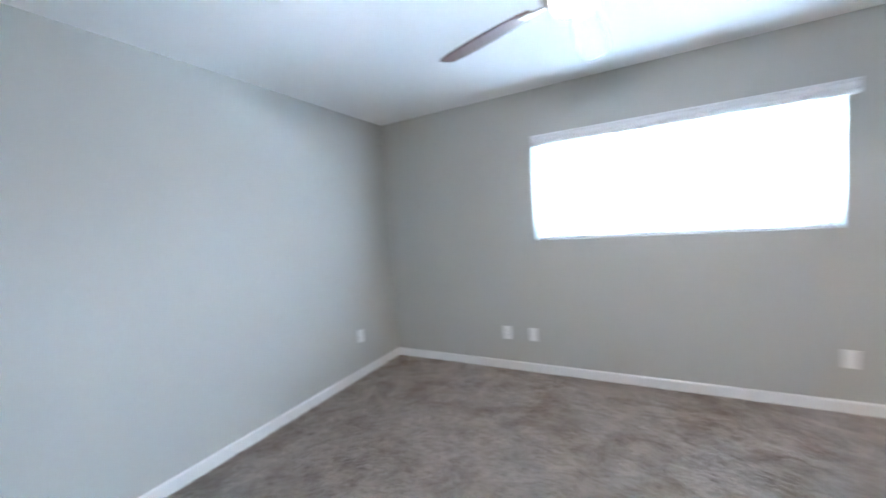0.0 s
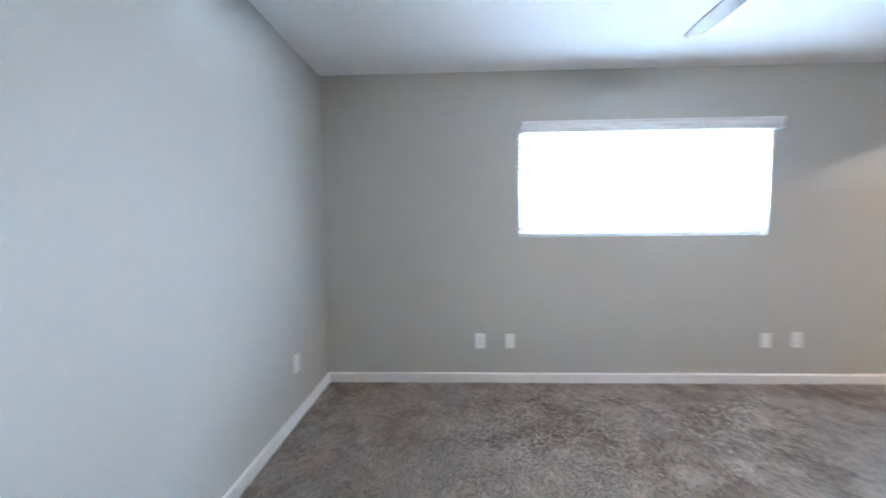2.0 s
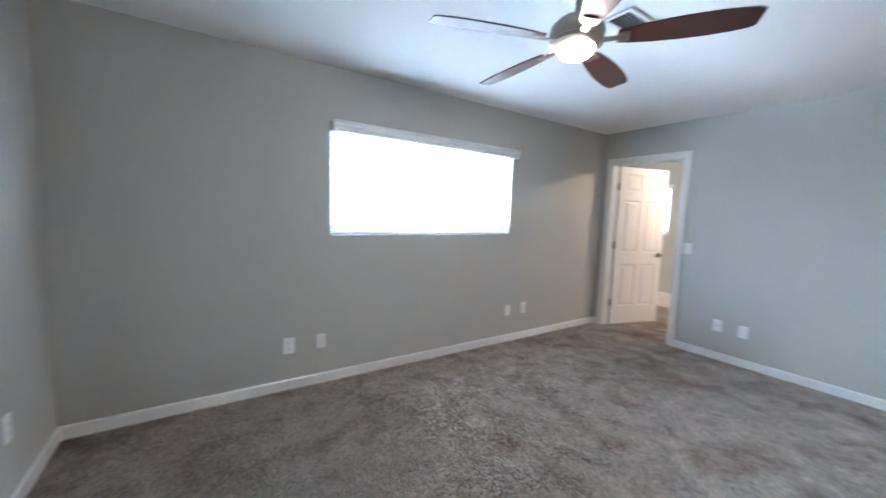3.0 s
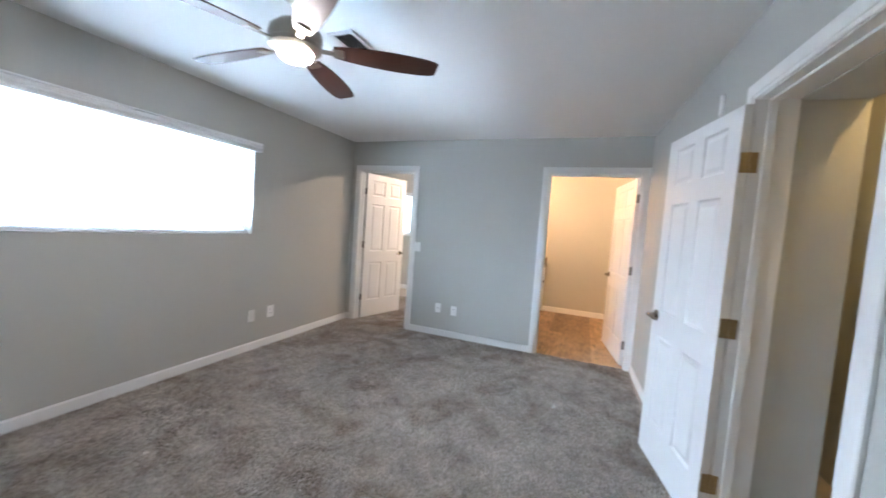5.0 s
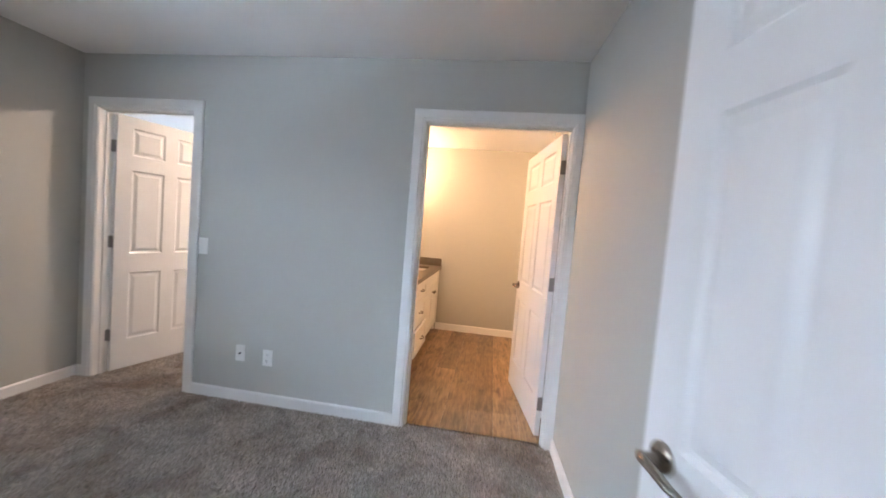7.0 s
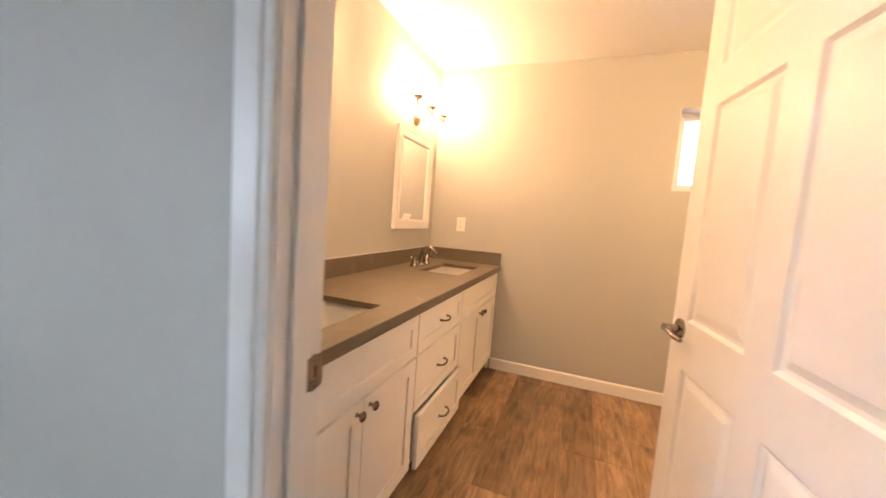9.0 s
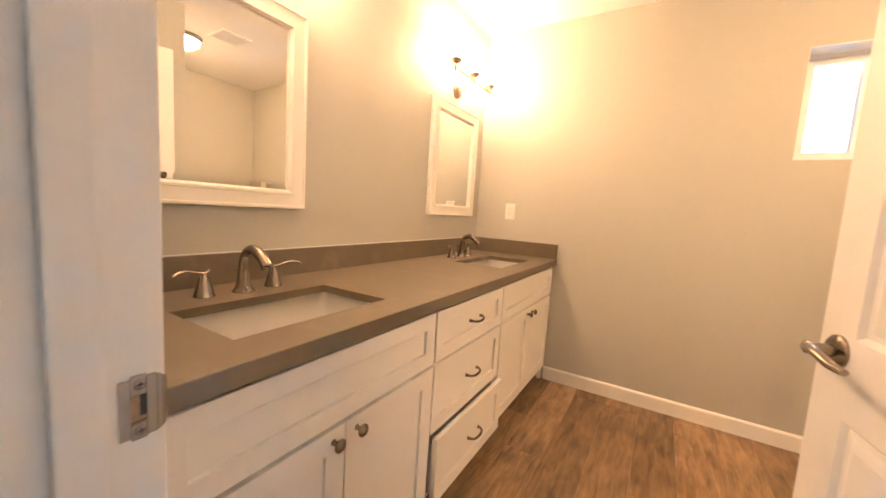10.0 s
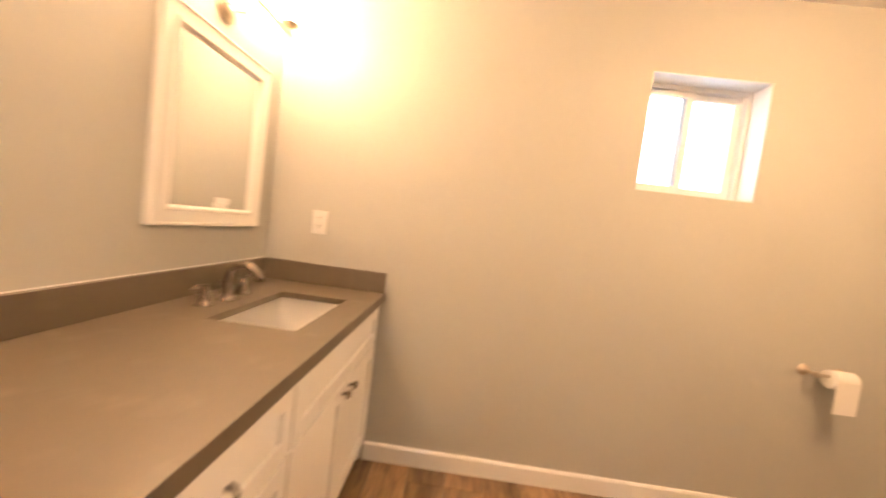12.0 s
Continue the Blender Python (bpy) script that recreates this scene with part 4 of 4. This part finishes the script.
framed_mirror(4.120, 4.700, 1.112, 1.812)


def sconce(x, z):
    """A three-light bar: back plate, two arms, a bar and three cups with upright frosted shades."""
    s = thing("vanity_light", "three-light nickel bar with lit frosted glass shades", "wall light", Matrix.Translation((x, BYN, z)), group="lights over the mirrors")
    part("back_plate", lathe([(0.052, 0.0), (0.052, 0.012), (0.042, 0.022), (0.015, 0.026)], 28, axis="y", at=(0, 0, -0.055)), GLARE_NICKEL, s, smooth=40)
    for dx in (-0.022, 0.022):
        part("arm", tube([(dx, -0.015, -0.055), (dx, -0.06, -0.056), (dx, -0.095, -0.04), (dx, -0.115, -0.012)], 0.0045, 10), GLARE_NICKEL, s, smooth=40)
    part("bar", tube([(-0.255, -0.118, -0.014), (0.255, -0.118, -0.014)], 0.0075, 12), GLARE_NICKEL, s, smooth=40)
    for dx in (-0.235, 0.0, 0.235):
        cup = part("cup", lathe([(0.004, -0.040), (0.007, -0.034), (0.004, -0.028), (0.010, -0.016), (0.012, 0.004), (0.030, 0.016), (0.036, 0.024), (0.036, 0.030)], 24, at=(dx, -0.118, 0)), GLARE_NICKEL, s, smooth=40)
        part("shade", lathe([(0.030, 0.026), (0.042, 0.050), (0.050, 0.085), (0.060, 0.120), (0.064, 0.135), (0.055, 0.134)], 24, at=(dx, -0.118, 0)), SHADE_GLASS, cup, "lit frosted glass shade", smooth=60)


sconce(4.405, 1.975)
sconce(2.948, 1.975)

tp = thing("paper_holder", "nickel double-post holder with a toilet paper roll", "paper holder", Matrix.Translation((BXE, -1.127, 0.745)) @ Matrix.Rotation(radians(-90), 4, "Z"))
for x in (-0.079, 0.079):
    part("post", lathe([(0.026, 0.0), (0.026, 0.006), (0.018, 0.012), (0.010, 0.020), (0.009, 0.055), (0.013, 0.060), (0.013, 0.075), (0.006, 0.080)], 20, axis="y", at=(x, 0, 0.02)), GLARE_NICKEL, tp, smooth=40)
part("rod", tube([(-0.079, -0.066, 0.02), (0.079, -0.066, 0.02)], 0.007, 12), GLARE_NICKEL, tp, smooth=40)
roll = part("paper_roll", lathe([(0.019, -0.052), (0.040, -0.052), (0.041, -0.050), (0.041, 0.050), (0.040, 0.052), (0.019, 0.052)], 28, axis="x", at=(0.026, -0.066, 0.008)), PAPER, tp, "white toilet paper roll", smooth=40)
part("loose_sheet", boxes((-0.024, 0.076, -0.1085, -0.1070, -0.135, 0.010)), PAPER, roll)


# ---- floors: bathroom planks, carpet pile ----
PW = 0.182
pfloor = thing("plank_floor", "rustic brown wood-look vinyl plank floor", "floor", Matrix.Translation((0, 0, -0.006)), "structure")
prng = random.Random(7)
plank_meshes = {}


def plank_mesh(ln, wd):
    key = (round(ln, 3), round(wd, 3))
    if key not in plank_meshes:
        plank_meshes[key] = mesh("plank", boxes((0.0006, ln - 0.0006, 0.0006, wd - 0.0006, 0, 0.006), bevel=0.0014), PLANK)
    return plank_meshes[key]


y = BYS
while y < BYN - 0.01:
    wd = min(PW, BYN - y)
    x_start = XE + 0.03 if (y + wd > BATH[0] and y < BATH[1]) else XE + T
    if y + wd <= -0.29:
        x_start = 3.54
    x = x_start
    ln = prng.choice((0.35, 0.6, 0.85, 1.1))
    while x < BXE - 0.001:
        e = min(x + ln, BXE)
        if BXE - e < 0.12:
            e = BXE
        part("plank", plank_mesh(e - x, wd), PLANK, pfloor, m=Matrix.Translation((x, y, 0)))
        x, ln = e, 1.22
    y += PW


def carpet_pile(name, label, rects, count, seed):
    """Short leaning tufts, one thin blade each; they lean with the tracks left in the pile."""
    rng = np.random.default_rng(seed)
    areas = np.array([(a[1] - a[0]) * (a[3] - a[2]) for a in rects])
    pick = rng.choice(len(rects), count, p=areas / areas.sum())
    R = np.array(rects)[pick]
    px = R[:, 0] + rng.random(count) * (R[:, 1] - R[:, 0])
    py = R[:, 2] + rng.random(count) * (R[:, 3] - R[:, 2])
    # lean field from a few waves of random heading
    lean = np.zeros(count)
    turn = np.zeros(count)
    for k in range(14):
        fx, fy = rng.normal(0, 13.0, 2)
        lean += np.sin(fx * px + fy * py + rng.random() * 6.28)
        turn += np.sin(fy * px - fx * py + rng.random() * 6.28)
    head = turn * 0.35 + rng.normal(0, 0.5, count)
    tilt = 0.005 + 0.0010 * lean + rng.normal(0, 0.004, count)
    h = 0.009 + rng.random(count) * 0.006
    a = rng.random(count) * 6.28
    wv = 0.0042
    co = np.zeros((count, 3, 3), np.float32)
    co[:, 0] = np.stack([px + wv * np.cos(a), py + wv * np.sin(a), np.full(count, -0.001)], 1)
    co[:, 1] = np.stack([px - wv * np.cos(a), py - wv * np.sin(a), np.full(count, -0.001)], 1)
    co[:, 2] = np.stack([px + tilt * np.cos(head), py + tilt * np.sin(head), h], 1)
    me = bpy.data.meshes.new(name)
    me.vertices.add(count * 3)
    me.vertices.foreach_set("co", co.ravel())
    me.loops.add(count * 3)
    me.loops.foreach_set("vertex_index", np.arange(count * 3, dtype=np.int32))
    me.polygons.add(count)
    me.polygons.foreach_set("loop_start", np.arange(0, count * 3, 3, dtype=np.int32))
    me.update()
    me.materials.append(PILE_TUFT)
    return tagged(new(name, me), label, "carpet", kind="stuff")


carpet_pile("carpet_tufts", "short taupe cut-pile carpet with worn tracks", [(XW + 0.013, XE - 0.002, -0.16, YN - 0.013), (XW + 0.013, 0.3, -0.40, -0.16), (XE, XE + 0.03, BATH[0], BATH[1]), (XE, XE + T, HALL[0], HALL[1]), (XE + T, 4.2, 1.9, 3.9)], 700000, 3)
